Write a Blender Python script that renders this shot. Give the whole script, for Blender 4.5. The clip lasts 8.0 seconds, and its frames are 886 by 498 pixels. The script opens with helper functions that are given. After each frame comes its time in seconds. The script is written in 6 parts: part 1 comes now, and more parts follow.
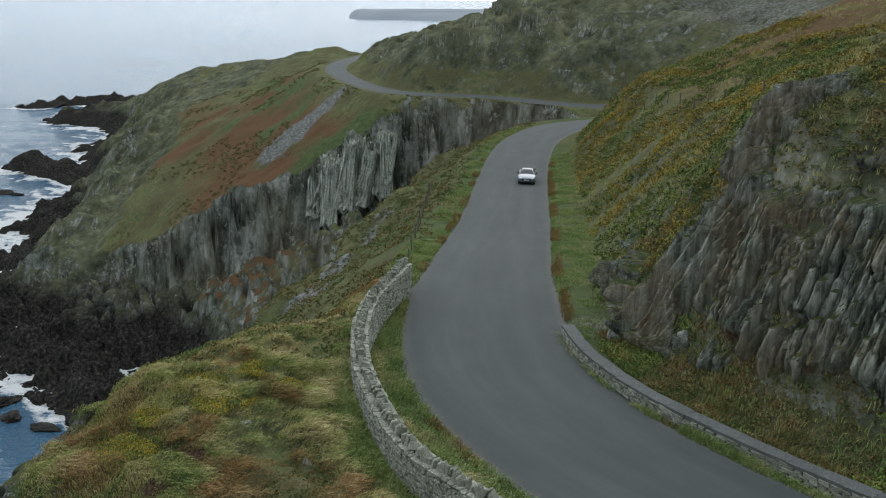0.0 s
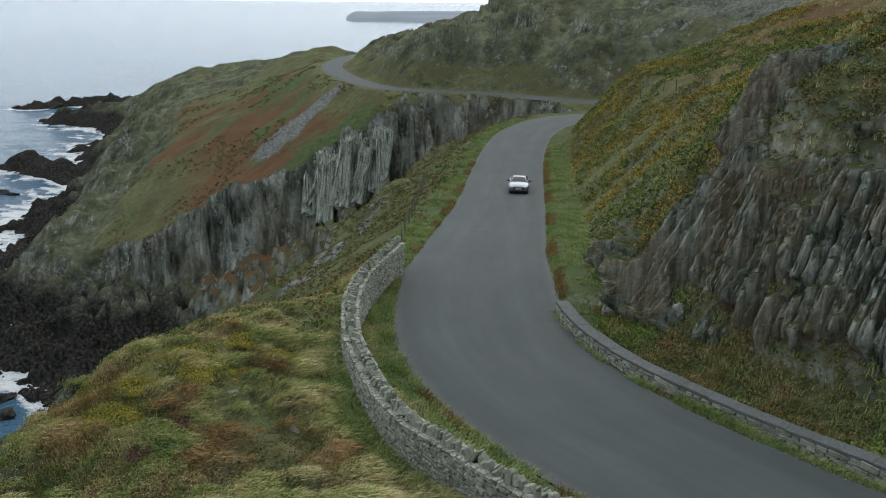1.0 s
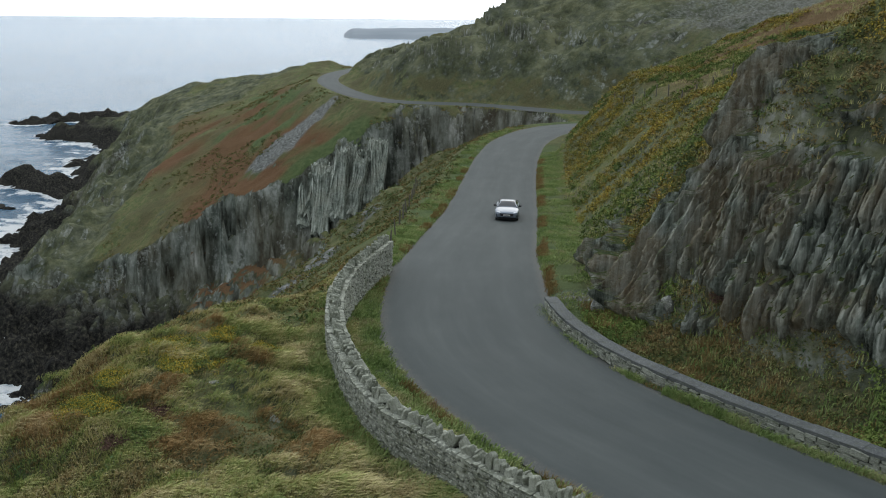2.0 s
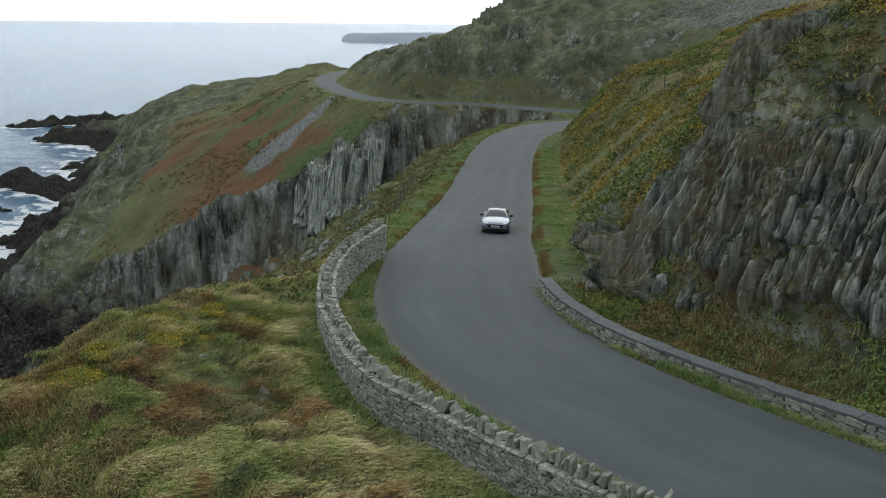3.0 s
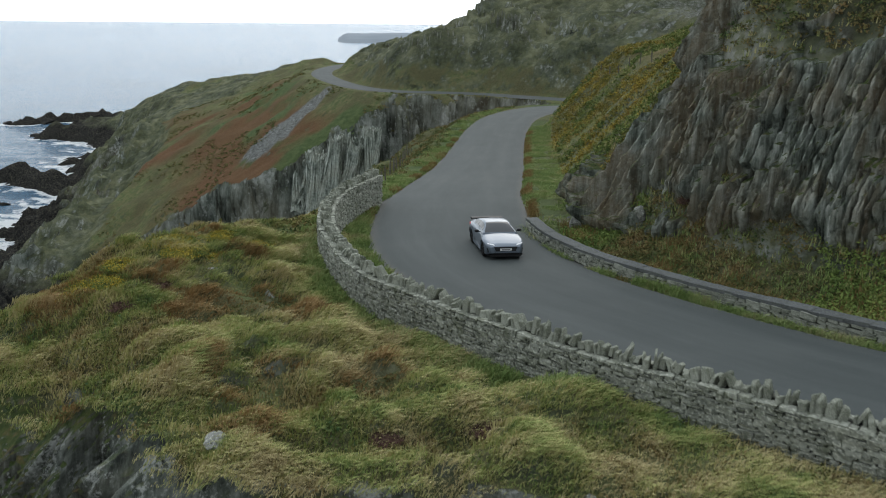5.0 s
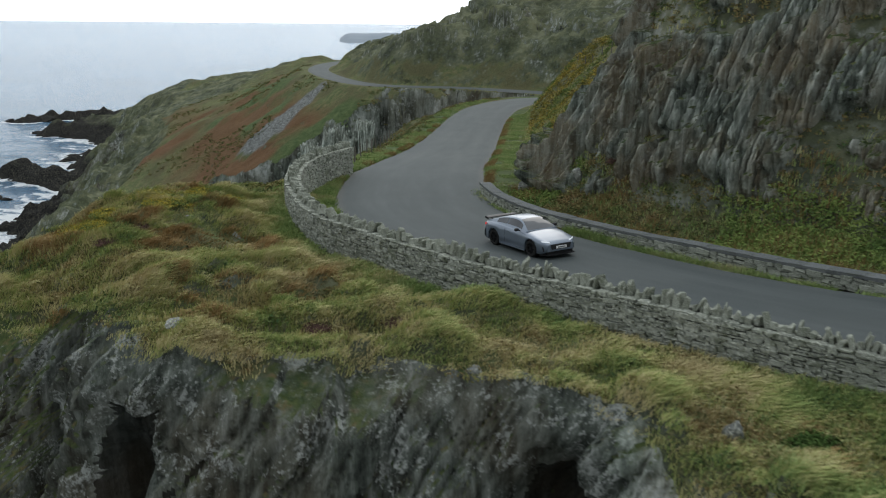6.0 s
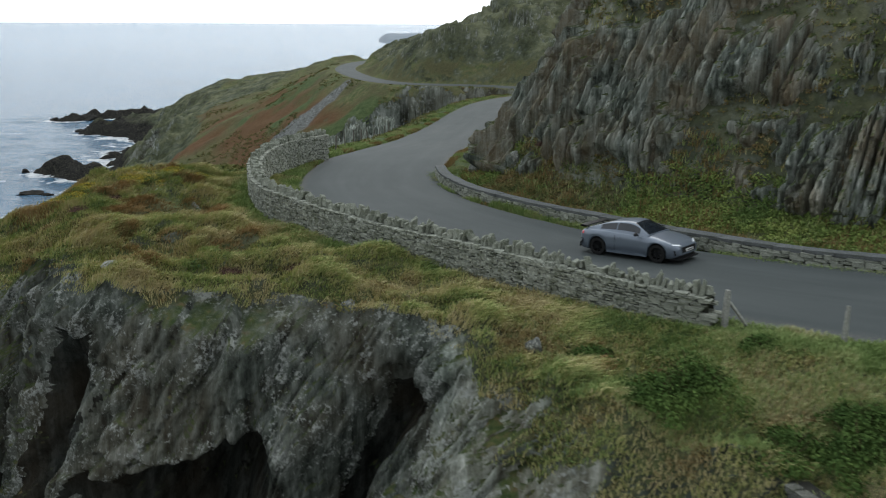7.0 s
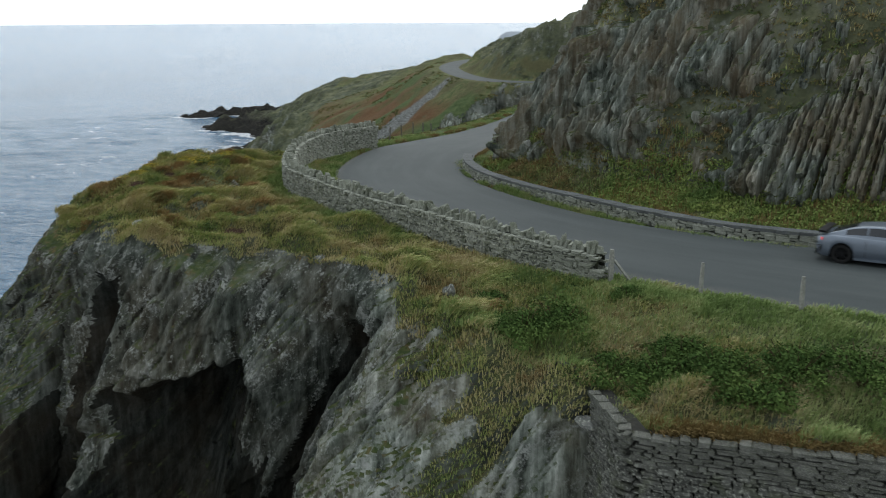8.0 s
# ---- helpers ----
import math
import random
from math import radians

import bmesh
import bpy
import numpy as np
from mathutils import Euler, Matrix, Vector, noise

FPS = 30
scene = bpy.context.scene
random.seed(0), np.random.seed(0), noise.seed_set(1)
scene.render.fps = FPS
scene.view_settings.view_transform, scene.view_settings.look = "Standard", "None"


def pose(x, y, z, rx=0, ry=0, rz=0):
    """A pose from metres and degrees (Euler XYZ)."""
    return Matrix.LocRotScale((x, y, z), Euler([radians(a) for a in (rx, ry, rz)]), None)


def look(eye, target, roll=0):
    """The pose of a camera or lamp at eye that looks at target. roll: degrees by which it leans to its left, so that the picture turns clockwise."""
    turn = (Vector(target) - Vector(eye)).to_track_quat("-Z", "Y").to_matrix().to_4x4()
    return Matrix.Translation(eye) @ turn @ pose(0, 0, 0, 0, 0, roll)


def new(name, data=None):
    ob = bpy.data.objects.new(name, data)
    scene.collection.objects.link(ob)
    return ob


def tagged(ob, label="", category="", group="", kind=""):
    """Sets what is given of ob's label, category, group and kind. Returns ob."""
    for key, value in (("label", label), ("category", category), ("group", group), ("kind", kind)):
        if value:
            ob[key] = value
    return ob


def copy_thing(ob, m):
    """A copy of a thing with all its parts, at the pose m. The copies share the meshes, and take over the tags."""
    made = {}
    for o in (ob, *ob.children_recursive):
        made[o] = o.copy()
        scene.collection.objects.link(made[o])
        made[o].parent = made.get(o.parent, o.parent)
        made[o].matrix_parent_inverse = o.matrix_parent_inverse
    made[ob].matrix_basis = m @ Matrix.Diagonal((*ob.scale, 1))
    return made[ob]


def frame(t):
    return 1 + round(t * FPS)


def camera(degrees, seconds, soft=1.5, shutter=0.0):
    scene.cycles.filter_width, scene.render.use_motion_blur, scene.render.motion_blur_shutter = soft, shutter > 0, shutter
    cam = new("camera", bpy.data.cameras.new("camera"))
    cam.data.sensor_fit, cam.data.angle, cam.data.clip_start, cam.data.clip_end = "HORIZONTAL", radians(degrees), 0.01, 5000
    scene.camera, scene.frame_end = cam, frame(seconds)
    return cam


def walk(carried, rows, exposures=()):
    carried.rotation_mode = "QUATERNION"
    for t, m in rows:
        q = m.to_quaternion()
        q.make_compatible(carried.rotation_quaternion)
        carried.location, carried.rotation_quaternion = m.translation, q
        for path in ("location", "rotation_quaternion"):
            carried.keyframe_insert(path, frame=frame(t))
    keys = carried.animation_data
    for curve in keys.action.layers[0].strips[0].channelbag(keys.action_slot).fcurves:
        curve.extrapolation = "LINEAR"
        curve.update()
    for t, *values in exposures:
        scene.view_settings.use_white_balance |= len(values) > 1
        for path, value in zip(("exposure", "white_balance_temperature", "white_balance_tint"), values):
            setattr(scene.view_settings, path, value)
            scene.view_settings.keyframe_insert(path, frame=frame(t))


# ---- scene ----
# The camera: a drone that sinks, backs away from the bend and swings to its right.
cam = camera(53.8, 8.0, soft=1.1, shutter=0.3)
METRES, EYE, TILT, LEAN, TURN = 28.0, 15.6, -16.4, -0.7, 0.0
ROWS = [
    (0.0, 0.0, 0.0, 0.0, 0.0, 0.0, -0.0),
    (0.5, 0.0028, 0.011, -0.0272, -0.08, 0.0, 0.05),
    (1.0, 0.0087, 0.0196, -0.0462, -0.16, 0.16, 0.1),
    (2.5, 0.032, 0.0409, -0.0996, -0.38, 1.5, 0.22),
    (3.0, 0.0332, 0.0468, -0.1209, -0.45, 1.51, 0.25),
    (3.5, 0.03, 0.0521, -0.1478, -0.53, 1.52, 0.28),
    (4.0, 0.0283, 0.0452, -0.1696, -0.58, 1.54, 0.3),
    (4.5, 0.0301, 0.0136, -0.1936, -0.67, 1.55, 0.33),
    (6.0, 0.1167, -0.1924, -0.3087, -0.55, 1.58, 0.26),
    (6.5, 0.1964, -0.2733, -0.3376, 0.64, 1.59, -0.01),
    (7.0, 0.2875, -0.3554, -0.3625, 1.97, 1.58, -0.23),
    (7.5, 0.3971, -0.444, -0.3888, 4.88, 1.53, -0.81),
    (8.0, 0.506, -0.5218, -0.4063, 9.55, 1.34, -1.81),
]
walk(cam, [(t, pose(0, 0, EYE, TILT, LEAN, TURN) @ pose(METRES * x, METRES * y, METRES * z, 90 + pitch, roll, yaw)) for t, x, y, z, yaw, pitch, roll in ROWS])

# ---- light: a bright overcast evening sky over the sea ----
SUN_EL, SUN_AZ = 34.0, 14.0     # degrees; azimuth from +y towards +x
world = bpy.data.worlds.new("overcast_sky")
scene.world = world
world.use_nodes = True
wn, wl = world.node_tree.nodes, world.node_tree.links
wn.clear()
sky = wn.new("ShaderNodeTexSky")
sky.sky_type, sky.sun_disc = "NISHITA", False
sky.sun_elevation, sky.sun_rotation = radians(SUN_EL), radians(SUN_AZ)
sky.air_density, sky.dust_density, sky.ozone_density = 1.0, 4.0, 1.0
cloud = wn.new("ShaderNodeMix")
cloud.data_type = "RGBA"
cloud.inputs[0].default_value = 0.93
back = wn.new("ShaderNodeBackground")
back.inputs[1].default_value = 0.118
wout = wn.new("ShaderNodeOutputWorld")
# the cloud is thinner and brighter on the sun's side
way = wn.new("ShaderNodeTexCoord")
dot = wn.new("ShaderNodeVectorMath")
dot.operation = "DOT_PRODUCT"
dot.inputs[1].default_value = (math.sin(radians(SUN_AZ)), math.cos(radians(SUN_AZ)), 0.25)
wl.new(way.outputs["Generated"], dot.inputs[0])
veil = wn.new("ShaderNodeMapRange")
for k, v in ((1, -1.0), (2, 0.9), (3, 0.36), (4, 1.14)):
    veil.inputs[k].default_value = v
wl.new(dot.outputs["Value"], veil.inputs[0])
tone = wn.new("ShaderNodeVectorMath")
tone.operation = "SCALE"
tone.inputs[0].default_value = (10.6, 11.4, 12.0)
wl.new(veil.outputs[0], tone.inputs["Scale"])
wl.new(tone.outputs[0], cloud.inputs[7])
wl.new(sky.outputs[0], cloud.inputs[6])
wl.new(cloud.outputs[2], back.inputs[0])
wl.new(back.outputs[0], wout.inputs[0])

sun_data = bpy.data.lights.new("sun", "SUN")
sun_data.energy, sun_data.angle, sun_data.color = 0.5, radians(40), (1.0, 0.95, 0.88)
sun = new("sun", sun_data)
sa, se = radians(SUN_AZ), radians(SUN_EL)
sun.matrix_world = look((0, 0, 90), (-100 * math.sin(sa) * math.cos(se), -100 * math.cos(sa) * math.cos(se), 90 - 100 * math.sin(se)))
scene.view_settings.exposure = 0.26


# ---- noise on arrays ----
def hash3(a, b, c):
    h = (a.astype(np.int64) * 374761393 + b.astype(np.int64) * 668265263 + c.astype(np.int64) * 2147483647) & 0xFFFFFFFF
    h = ((h ^ (h >> 13)) * 1274126177) & 0xFFFFFFFF
    h = ((h ^ (h >> 16)) * 2246822519) & 0xFFFFFFFF
    return ((h ^ (h >> 15)) & 0xFFFFFF) / float(0xFFFFFF)


def vnoise(x, y, z):
    """Smooth value noise, 0 to 1."""
    x, y, z = np.broadcast_arrays(np.asarray(x, float), np.asarray(y, float), np.asarray(z, float))
    i, j, k = np.floor(x), np.floor(y), np.floor(z)
    fx, fy, fz = x - i, y - j, z - k
    fx, fy, fz = (f * f * (3 - 2 * f) for f in (fx, fy, fz))
    total = np.zeros_like(x)
    for a in (0, 1):
        for b in (0, 1):
            for c in (0, 1):
                w = (fx if a else 1 - fx) * (fy if b else 1 - fy) * (fz if c else 1 - fz)
                total += w * hash3(i + a, j + b, k + c)
    return total


def fbm(x, y, z=0.0, octaves=4, gain=0.5):
    """Summed noise about 0, within about -1 to 1."""
    total, amp, norm = 0.0, 1.0, 0.0
    for o in range(octaves):
        f = 2.03 ** o
        total = total + amp * (vnoise(np.asarray(x) * f + 17.3 * o, np.asarray(y) * f + 9.1 * o, np.asarray(z) * f + 5.7 * o) * 2 - 1)
        norm += amp
        amp *= gain
    return total / norm


def ridged(x, y, z=0.0, octaves=3):
    total, amp, norm = 0.0, 1.0, 0.0
    for o in range(octaves):
        f = 2.1 ** o
        total = total + amp * (1 - np.abs(vnoise(np.asarray(x) * f + 3.3 * o, np.asarray(y) * f + 7.7 * o, np.asarray(z) * f + 1.9 * o) * 2 - 1))
        norm += amp
        amp *= 0.5
    return total / norm


def smooth(lo, hi, v):
    u = np.clip((np.asarray(v, float) - lo) / (hi - lo), 0, 1)
    return u * u * (3 - 2 * u)


def blocks(u, v, width, height, lean, seed, wave=0.35):
    """Broken strata: upright slabs of uneven width, each split into lengths; 0 to 1."""
    w = u + lean * v + wave * width * (fbm(u * 0.9, v * 0.35, seed, 2))
    a = np.floor(w / width + 0.3 * fbm(w * 0.4, 0.0, seed, 2))
    b = np.floor(v / height + 7 * hash3(a, a * 0 + seed, a * 0) + 0.25 * fbm(u, v, seed + 3, 2))
    f = w / width + 0.3 * fbm(w * 0.4, 0.0, seed, 2) - a
    gap = smooth(0.0, 0.16, np.minimum(f, 1 - f))
    return hash3(a, b, a * 0 + seed) * (0.35 + 0.65 * gap) - 0.3 * (1 - gap)


# ---- the plan ----
# The road's middle line from the near end past the bend, round the cove and on to the far headland: x, y, z, half width.
ROAD = [(60, -6, 1.54, 3.4), (42, 2.5, 1.38, 3.4), (30, 7.6, 1.2, 3.4), (22, 11.2, 0.97, 3.5), (18.2, 13.4, 0.81, 3.5), (14.6, 16.4, 0.54, 3.5), (11.4, 20.0, 0.26, 3.5), (8.5, 24.0, 0.03,
        3.5), (5.8, 27.7, -0.09, 3.6), (3.8, 31.7, -0.22, 3.8), (2.6, 36, -0.25, 3.9), (2.3, 41, -0.29, 3.9), (2.5, 46, -0.47, 3.9), (3.2, 53, -0.97, 3.7), (4.4, 62, -1.63, 3.6), (5.4, 70, -2.09,
        3.5), (7.0, 85, -2.79, 3.5), (9.2, 102, -3.01, 3.5), (12.5, 117, -3.12, 3.5), (19, 131, -3.42, 3.5), (29, 141, -3.99, 3.4), (40, 150, -4.55, 3.4), (47, 160, -5.12, 3.3), (46, 171, -5.7,
        3.2), (38, 177, -6.04, 3.1), (29, 179, -6.25, 3), (21, 185, -6.29, 3), (8.6, 196, -6.57, 3), (-8, 202, -6.71, 3), (-18, 217, -6.82, 3), (-27, 242, -6.69, 3), (-31.5, 263, -6.54, 3), (-32,
        286, -6.4, 3), (-29, 306, -6.44, 3), (-24, 330, -7.0, 3), (-10, 380, -10.5, 3), (20, 450, -15, 3)]


def spline(points, step):
    """Points along a smooth line through the given ones, about step apart."""
    p = np.array(points, float)
    out = []
    for n in range(len(p) - 1):
        a, b, c, d = p[max(n - 1, 0)], p[n], p[n + 1], p[min(n + 2, len(p) - 1)]
        count = max(2, int(np.ceil(np.linalg.norm((c - b)[:2]) / step)))
        u = np.linspace(0, 1, count, endpoint=False)[:, None]
        out.append(0.5 * (2 * b + (c - a) * u + (2 * a - 5 * b + 4 * c - d) * u ** 2 + (3 * b - a - 3 * c + d) * u ** 3))
    return np.vstack(out + [p[-1:]])


def along(line):
    """Length along a line of points, in plan."""
    return np.concatenate(([0], np.cumsum(np.linalg.norm(np.diff(line[:, :2], axis=0), axis=1))))


def lefts(line):
    """Unit normals in plan to the left of the line."""
    t = np.gradient(line[:, :2], axis=0)
    t /= np.linalg.norm(t, axis=1)[:, None]
    return np.stack((-t[:, 1], t[:, 0]), 1)


def nearest(line, x, y):
    """For points in plan: the distance to a line of points, the side (left is positive) and the line's columns there."""
    a, b = line[:-1], line[1:]
    best = np.full(x.shape, 1e18)
    side, cols = np.zeros(x.shape), np.zeros(x.shape + (line.shape[1],))
    for p, q in zip(a, b):
        e = q[:2] - p[:2]
        u = np.clip(((x - p[0]) * e[0] + (y - p[1]) * e[1]) / (e @ e), 0, 1)
        dx, dy = x - p[0] - u * e[0], y - p[1] - u * e[1]
        d2 = dx * dx + dy * dy
        m = d2 < best
        best[m] = d2[m]
        side[m] = np.sign(e[0] * dy - e[1] * dx)[m]
        cols[m] = p + u[m][:, None] * (q - p)
    return np.sqrt(best), side, cols


ROAD_LINE = spline(ROAD, 1.0)
ROAD_COARSE = spline(ROAD, 4.0)
ROAD_S = np.hstack((ROAD_COARSE, along(ROAD_COARSE)[:, None]))

# The edge of the cliff top, from the near end round the headlands: land lies to its right.
SEA = -62.0
EDGE = [(70, -14), (45, -6), (30, -1.2), (20, 0.85), (16.0, 1.75), (14.9, 3.6), (12.4, 5.5), (10.4, 7.2), (8.2, 9.6), (6.4, 11.6), (4.2, 12.6), (1.5, 13.0), (-2.2, 12.7), (-4.6, 13.8), (-6.2, 16.8), (-8.4, 18.0),
        (-10.5, 20.0), (-13.5, 25), (-14.5, 30), (-14, 37), (-14.5, 48), (-15, 62), (-14.5, 78), (-11, 95), (-6, 112), (1, 128), (11, 140), (25, 149), (33, 158), (31, 166), (20, 178), (7, 188), (-6, 190),
        (-16, 186), (-28, 187), (-40, 190), (-52, 194), (-64, 194), (-73, 192), (-82, 203), (-83, 216), (-83, 233), (-82, 250), (-82, 268), (-88, 300), (-100, 340), (-115, 385), (-130, 425), (-142, 465), (-165, 505), (-195, 530),
        (-215, 565), (-190, 620), (-100, 700)]
EDGE_LINE = spline(EDGE, 2.5)


# The crest of the farther headland.
SPINE_LINE = spline([(-30, 325, -6.5), (-46, 385, -7.5), (-65, 445, -12), (-92, 480, -18), (-125, 505, -23), (-150, 522, -31), (-173, 535, -42), (-215, 560, -59)], 20.0)
TURN_AT = int(np.argmin(np.hypot(ROAD_COARSE[:, 0] - 47, ROAD_COARSE[:, 1] - 160)))


def road_by(x, y):
    """The stretch of road that a place belongs to: this side of the gully or beyond it."""
    x, y = np.asarray(x, float), np.asarray(y, float)
    beyond = y > np.interp(x, (-200, -60, -21, -5, 12, 33, 60, 300), (70, 120, 148, 156, 160, 162, 160, 160))
    r, side, c = np.zeros(x.shape), np.zeros(x.shape), np.zeros(x.shape + (5,))
    for m, part_of in ((~beyond, ROAD_S[:TURN_AT + 1]), (beyond, ROAD_S[TURN_AT:])):
        if m.any():
            r[m], side[m], c[m] = nearest(part_of, x[m], y[m])
    return r, side, c


def tussock(x, y):
    """Clumped grass: rounded crowns with dark gaps between them, 0 to 1."""
    wx, wy = x + 0.5 * fbm(x * 0.6, y * 0.6, 71.0, 2), y + 0.5 * fbm(x * 0.6, y * 0.6, 72.0, 2)
    return np.clip(np.maximum(vnoise(wx * 0.62, wy * 0.95, 73.0), 0.85 * vnoise(wx * 1.1, wy * 1.5, 74.0)) * 1.7 - 0.65, 0, 1)


def turf_height(x, y, off, zr, out):
    """The headland's turf between the road and the cliff edge."""
    rough, fine = fbm(x * 0.13, y * 0.13, 3.0, 4), fbm(x * 0.8, y * 0.8, 7.0, 3)
    flat = 0.72 - 0.3 * smooth(7, 13, x)
    z = zr + (flat - zr) * smooth(0.6, 3.6, off) - 0.55 * smooth(6, 16, x) * (1 - 0.8 * smooth(17, 24, x)) * smooth(2, 7, off) - 0.02 * np.maximum(off - 10, 0)
    z = z - 0.38 * np.exp(-((off - 4.3) / 1.5) ** 2) * (1 - smooth(5, 9, x)) + 0.6 * np.exp(-((x - 4.5) / 1.5) ** 2 - ((y - 17.0) / 1.1) ** 2)
    z = z - 0.4 * smooth(-2.5, 0, out) * smooth(13, 15, x) - 1.7 * smooth(-5, 0.5, out) * smooth(5.5, 9.5, -x)
    mounds = ridged(x * 0.5, y * 0.5, 13.0, 2) - 0.6
    return z + smooth(3, 6, off) * (rough * 0.4 + fine * 0.15 + mounds * 0.4 + 0.75 * (tussock(x, y) - 0.3))


def ground_height(x, y):
    """Height of the ground and, for its cover, the distances from road and cliff edge."""
    r, side, c = road_by(x, y)
    zr, hw, s = c[..., 2], c[..., 3], c[..., 4]
    ry = c[..., 1]
    sea, inland = side > 0, side <= 0
    off = np.maximum(r - hw, 0)
    far = smooth(150, 190, ry)
    # seaward: a terrace round the bend, a falling slope past it, a longer slope on the far headland
    terrace = 1 - smooth(34, 50, ry)
    rough = fbm(x * 0.13, y * 0.13, 3.0, 4)
    fine = fbm(x * 0.8, y * 0.8, 7.0, 3)
    verge = 2.4 - 1.2 * far
    e, eside, ec = nearest(EDGE_LINE, x, y)
    out = np.where(eside > 0, e, -e)
    z_slope = zr - 0.62 * np.maximum(off - verge, 0) + smooth(2, 7, off) * (rough * 1.9 + fine * 0.2)
    z_sea = terrace * turf_height(x, y, off, zr, out) + (1 - terrace) * z_slope
    fall = np.interp(ry, (180, 215, 300, 360), (0.66, 0.72, 0.42, 0.17))
    z_far = zr - fall * np.maximum(off - 3, 0) + smooth(3, 12, off) * (rough * 1.5 + fine * 0.3) + smooth(14, 30, off) * 2.6 * (ridged(x * 0.025 + y * 0.006, y * 0.02 - x * 0.004, 41.0, 3) - 0.55)
    sd, _, sc = nearest(SPINE_LINE, x, y)
    z_far = np.maximum(z_far, sc[..., 2] - 0.30 * np.sqrt(sd ** 2 + 60) + smooth(300, 340, y) * (rough * 2.0 + 4.0 * (ridged(x * 0.03, y * 0.03, 43.0, 3) - 0.6)))
    z_sea = z_sea + (z_far - z_sea) * smooth(150, 178, ry)
    # inland: a verge, the cut rock and the hill above it
    wide = 2.0 + 1.2 * smooth(40, 46, ry) * (1 - smooth(85, 105, ry)) - 0.6 * far
    up = np.maximum(off - wide, 0)
    steep = 1.35 - 0.35 * smooth(45, 60, ry) + 0.35 * far * (1 - smooth(205, 228, ry)) - 0.1 * far
    crest = 10.5 - 2.0 * smooth(50, 70, ry) + 3.0 * far * (1 - smooth(215, 245, ry)) - 7.0 * smooth(215, 250, ry)
    bank = (1 - smooth(36, 42, ry)) * np.minimum(up, 1.5)
    crest = crest + 3.5 * far * fbm(x * 0.04, y * 0.04, 19.0, 3)
    rise = steep * up - bank * (steep - 0.62) + 0.45 * (1 - smooth(36, 42, ry)) * np.maximum(up - 1.5, 0)
    rise = np.where(rise < crest, rise, crest + (rise - crest) * (0.42 - 0.05 * far))
    rise = np.where(rise > 42, 42 + (rise - 42) * 0.25, rise)
    z_in = zr + 0.12 * smooth(0, 1, off) + rise + smooth(0.5, 6, up) * (rough * (1.5 + 1.2 * far) + fine * (0.35 + 0.2 * far))
    z_in = z_in + far * smooth(4, 14, up) * (1 - 0.75 * smooth(18, 34, up)) * (5.0 * (ridged(x * 0.035 + y * 0.01, y * 0.022, 45.0, 3) - 0.6) + 2.2 * (blocks(x + 0.3 * y, y, 7.0, 11.0, 0.2, 47) - 0.4))
    z = np.where(sea, z_sea, z_in)
    # the cliffs
    ex, ey = ec[..., 0], ec[..., 1]
    cove = smooth(163, 178, ey) * (1 - smooth(196, 204, ey)) * (1 - smooth(20, 34, ex))
    west = smooth(196, 206, ey)
    wob = fbm(x * 0.09, y * 0.09, 11.0, 4) * 5.0 * smooth(45, 90, y) * (1 - 0.7 * cove) + fbm(x * 0.35, y * 0.35, 2.0, 3) * 1.2
    close = (1 - smooth(24, 32, ey)) * (1 - smooth(17.0, 18.5, ex))
    # upright ribs and clefts in the cove's wall
    lean = x + 0.25 * y + 0.10 * z
    lean = lean + 3.0 * fbm(x * 0.07, z * 0.06, 62.0, 2)
    ribs = 11.0 * (ridged(lean * 0.045, z * 0.035, 14.0, 2) - 0.62) + 3.6 * (blocks(lean, y + 0.9 * z, 8.0, 12.0, 0.15, 61) - 0.4) + 2.0 * fbm(lean * 0.2, z * 0.16 + y * 0.1, 64.0, 3)
    drop = np.maximum(out + wob * smooth(30, 60, y) + cove * ribs + 4.4 * close, 0)
    k = 2.3 + 1.6 * cove + 2.4 * (1 - smooth(24, 32, ey)) - (1.72 - 0.35 * smooth(330, 420, ey)) * west
    crags = ridged(x * 0.12 + y * 0.03, y * 0.05, 4.0, 4) - 0.5 + 0.35 * (ridged(x * 0.45, y * 0.3, 9.0, 3) - 0.5)
    z = z - k * drop + smooth(1, 8, drop) * crags * 6.0 * smooth(24, 32, ey) * (1 - 0.6 * cove) * (1 - 0.8 * west)
    # olive ribs run down to the sea west of the heath
    down = smooth(0, 14, drop) * west
    wx, wy = x + 9 * fbm(x * 0.03, y * 0.03, 27.0, 3), y + 9 * fbm(x * 0.03, y * 0.03, 28.0, 3)
    z = z + down * (20.0 * (ridged(wx * 0.008 + wy * 0.030, wy * 0.008 - wx * 0.014, 24.0, 2) - 0.62) + 11.0 * (ridged(wx * 0.03 + wy * 0.075, wy * 0.03 - wx * 0.03, 25.0, 3) - 0.58) + 2.6 * (blocks(wx + wy, wy - 0.5 * wx, 5.0, 9.0, 0.2, 29) - 0.4) + 1.2 * fbm(x * 0.4, y * 0.4, 26.0, 2))
    shelf = SEA + 2.5 + 3.2 * fbm(x * 0.05, y * 0.05, 8.0, 4) + 0.42 * np.clip(x + 66, 0, 60) * smooth(120, 150, y) * (1 - smooth(196, 206, y))
    shelf = shelf + 6.0 * (1 - smooth(4, 26, drop)) * smooth(163, 178, ey) + 5.0 * smooth(150, 170, y) * (ridged(x * 0.06 + y * 0.03, y * 0.05 - x * 0.03, 55.0, 3) - 0.5)
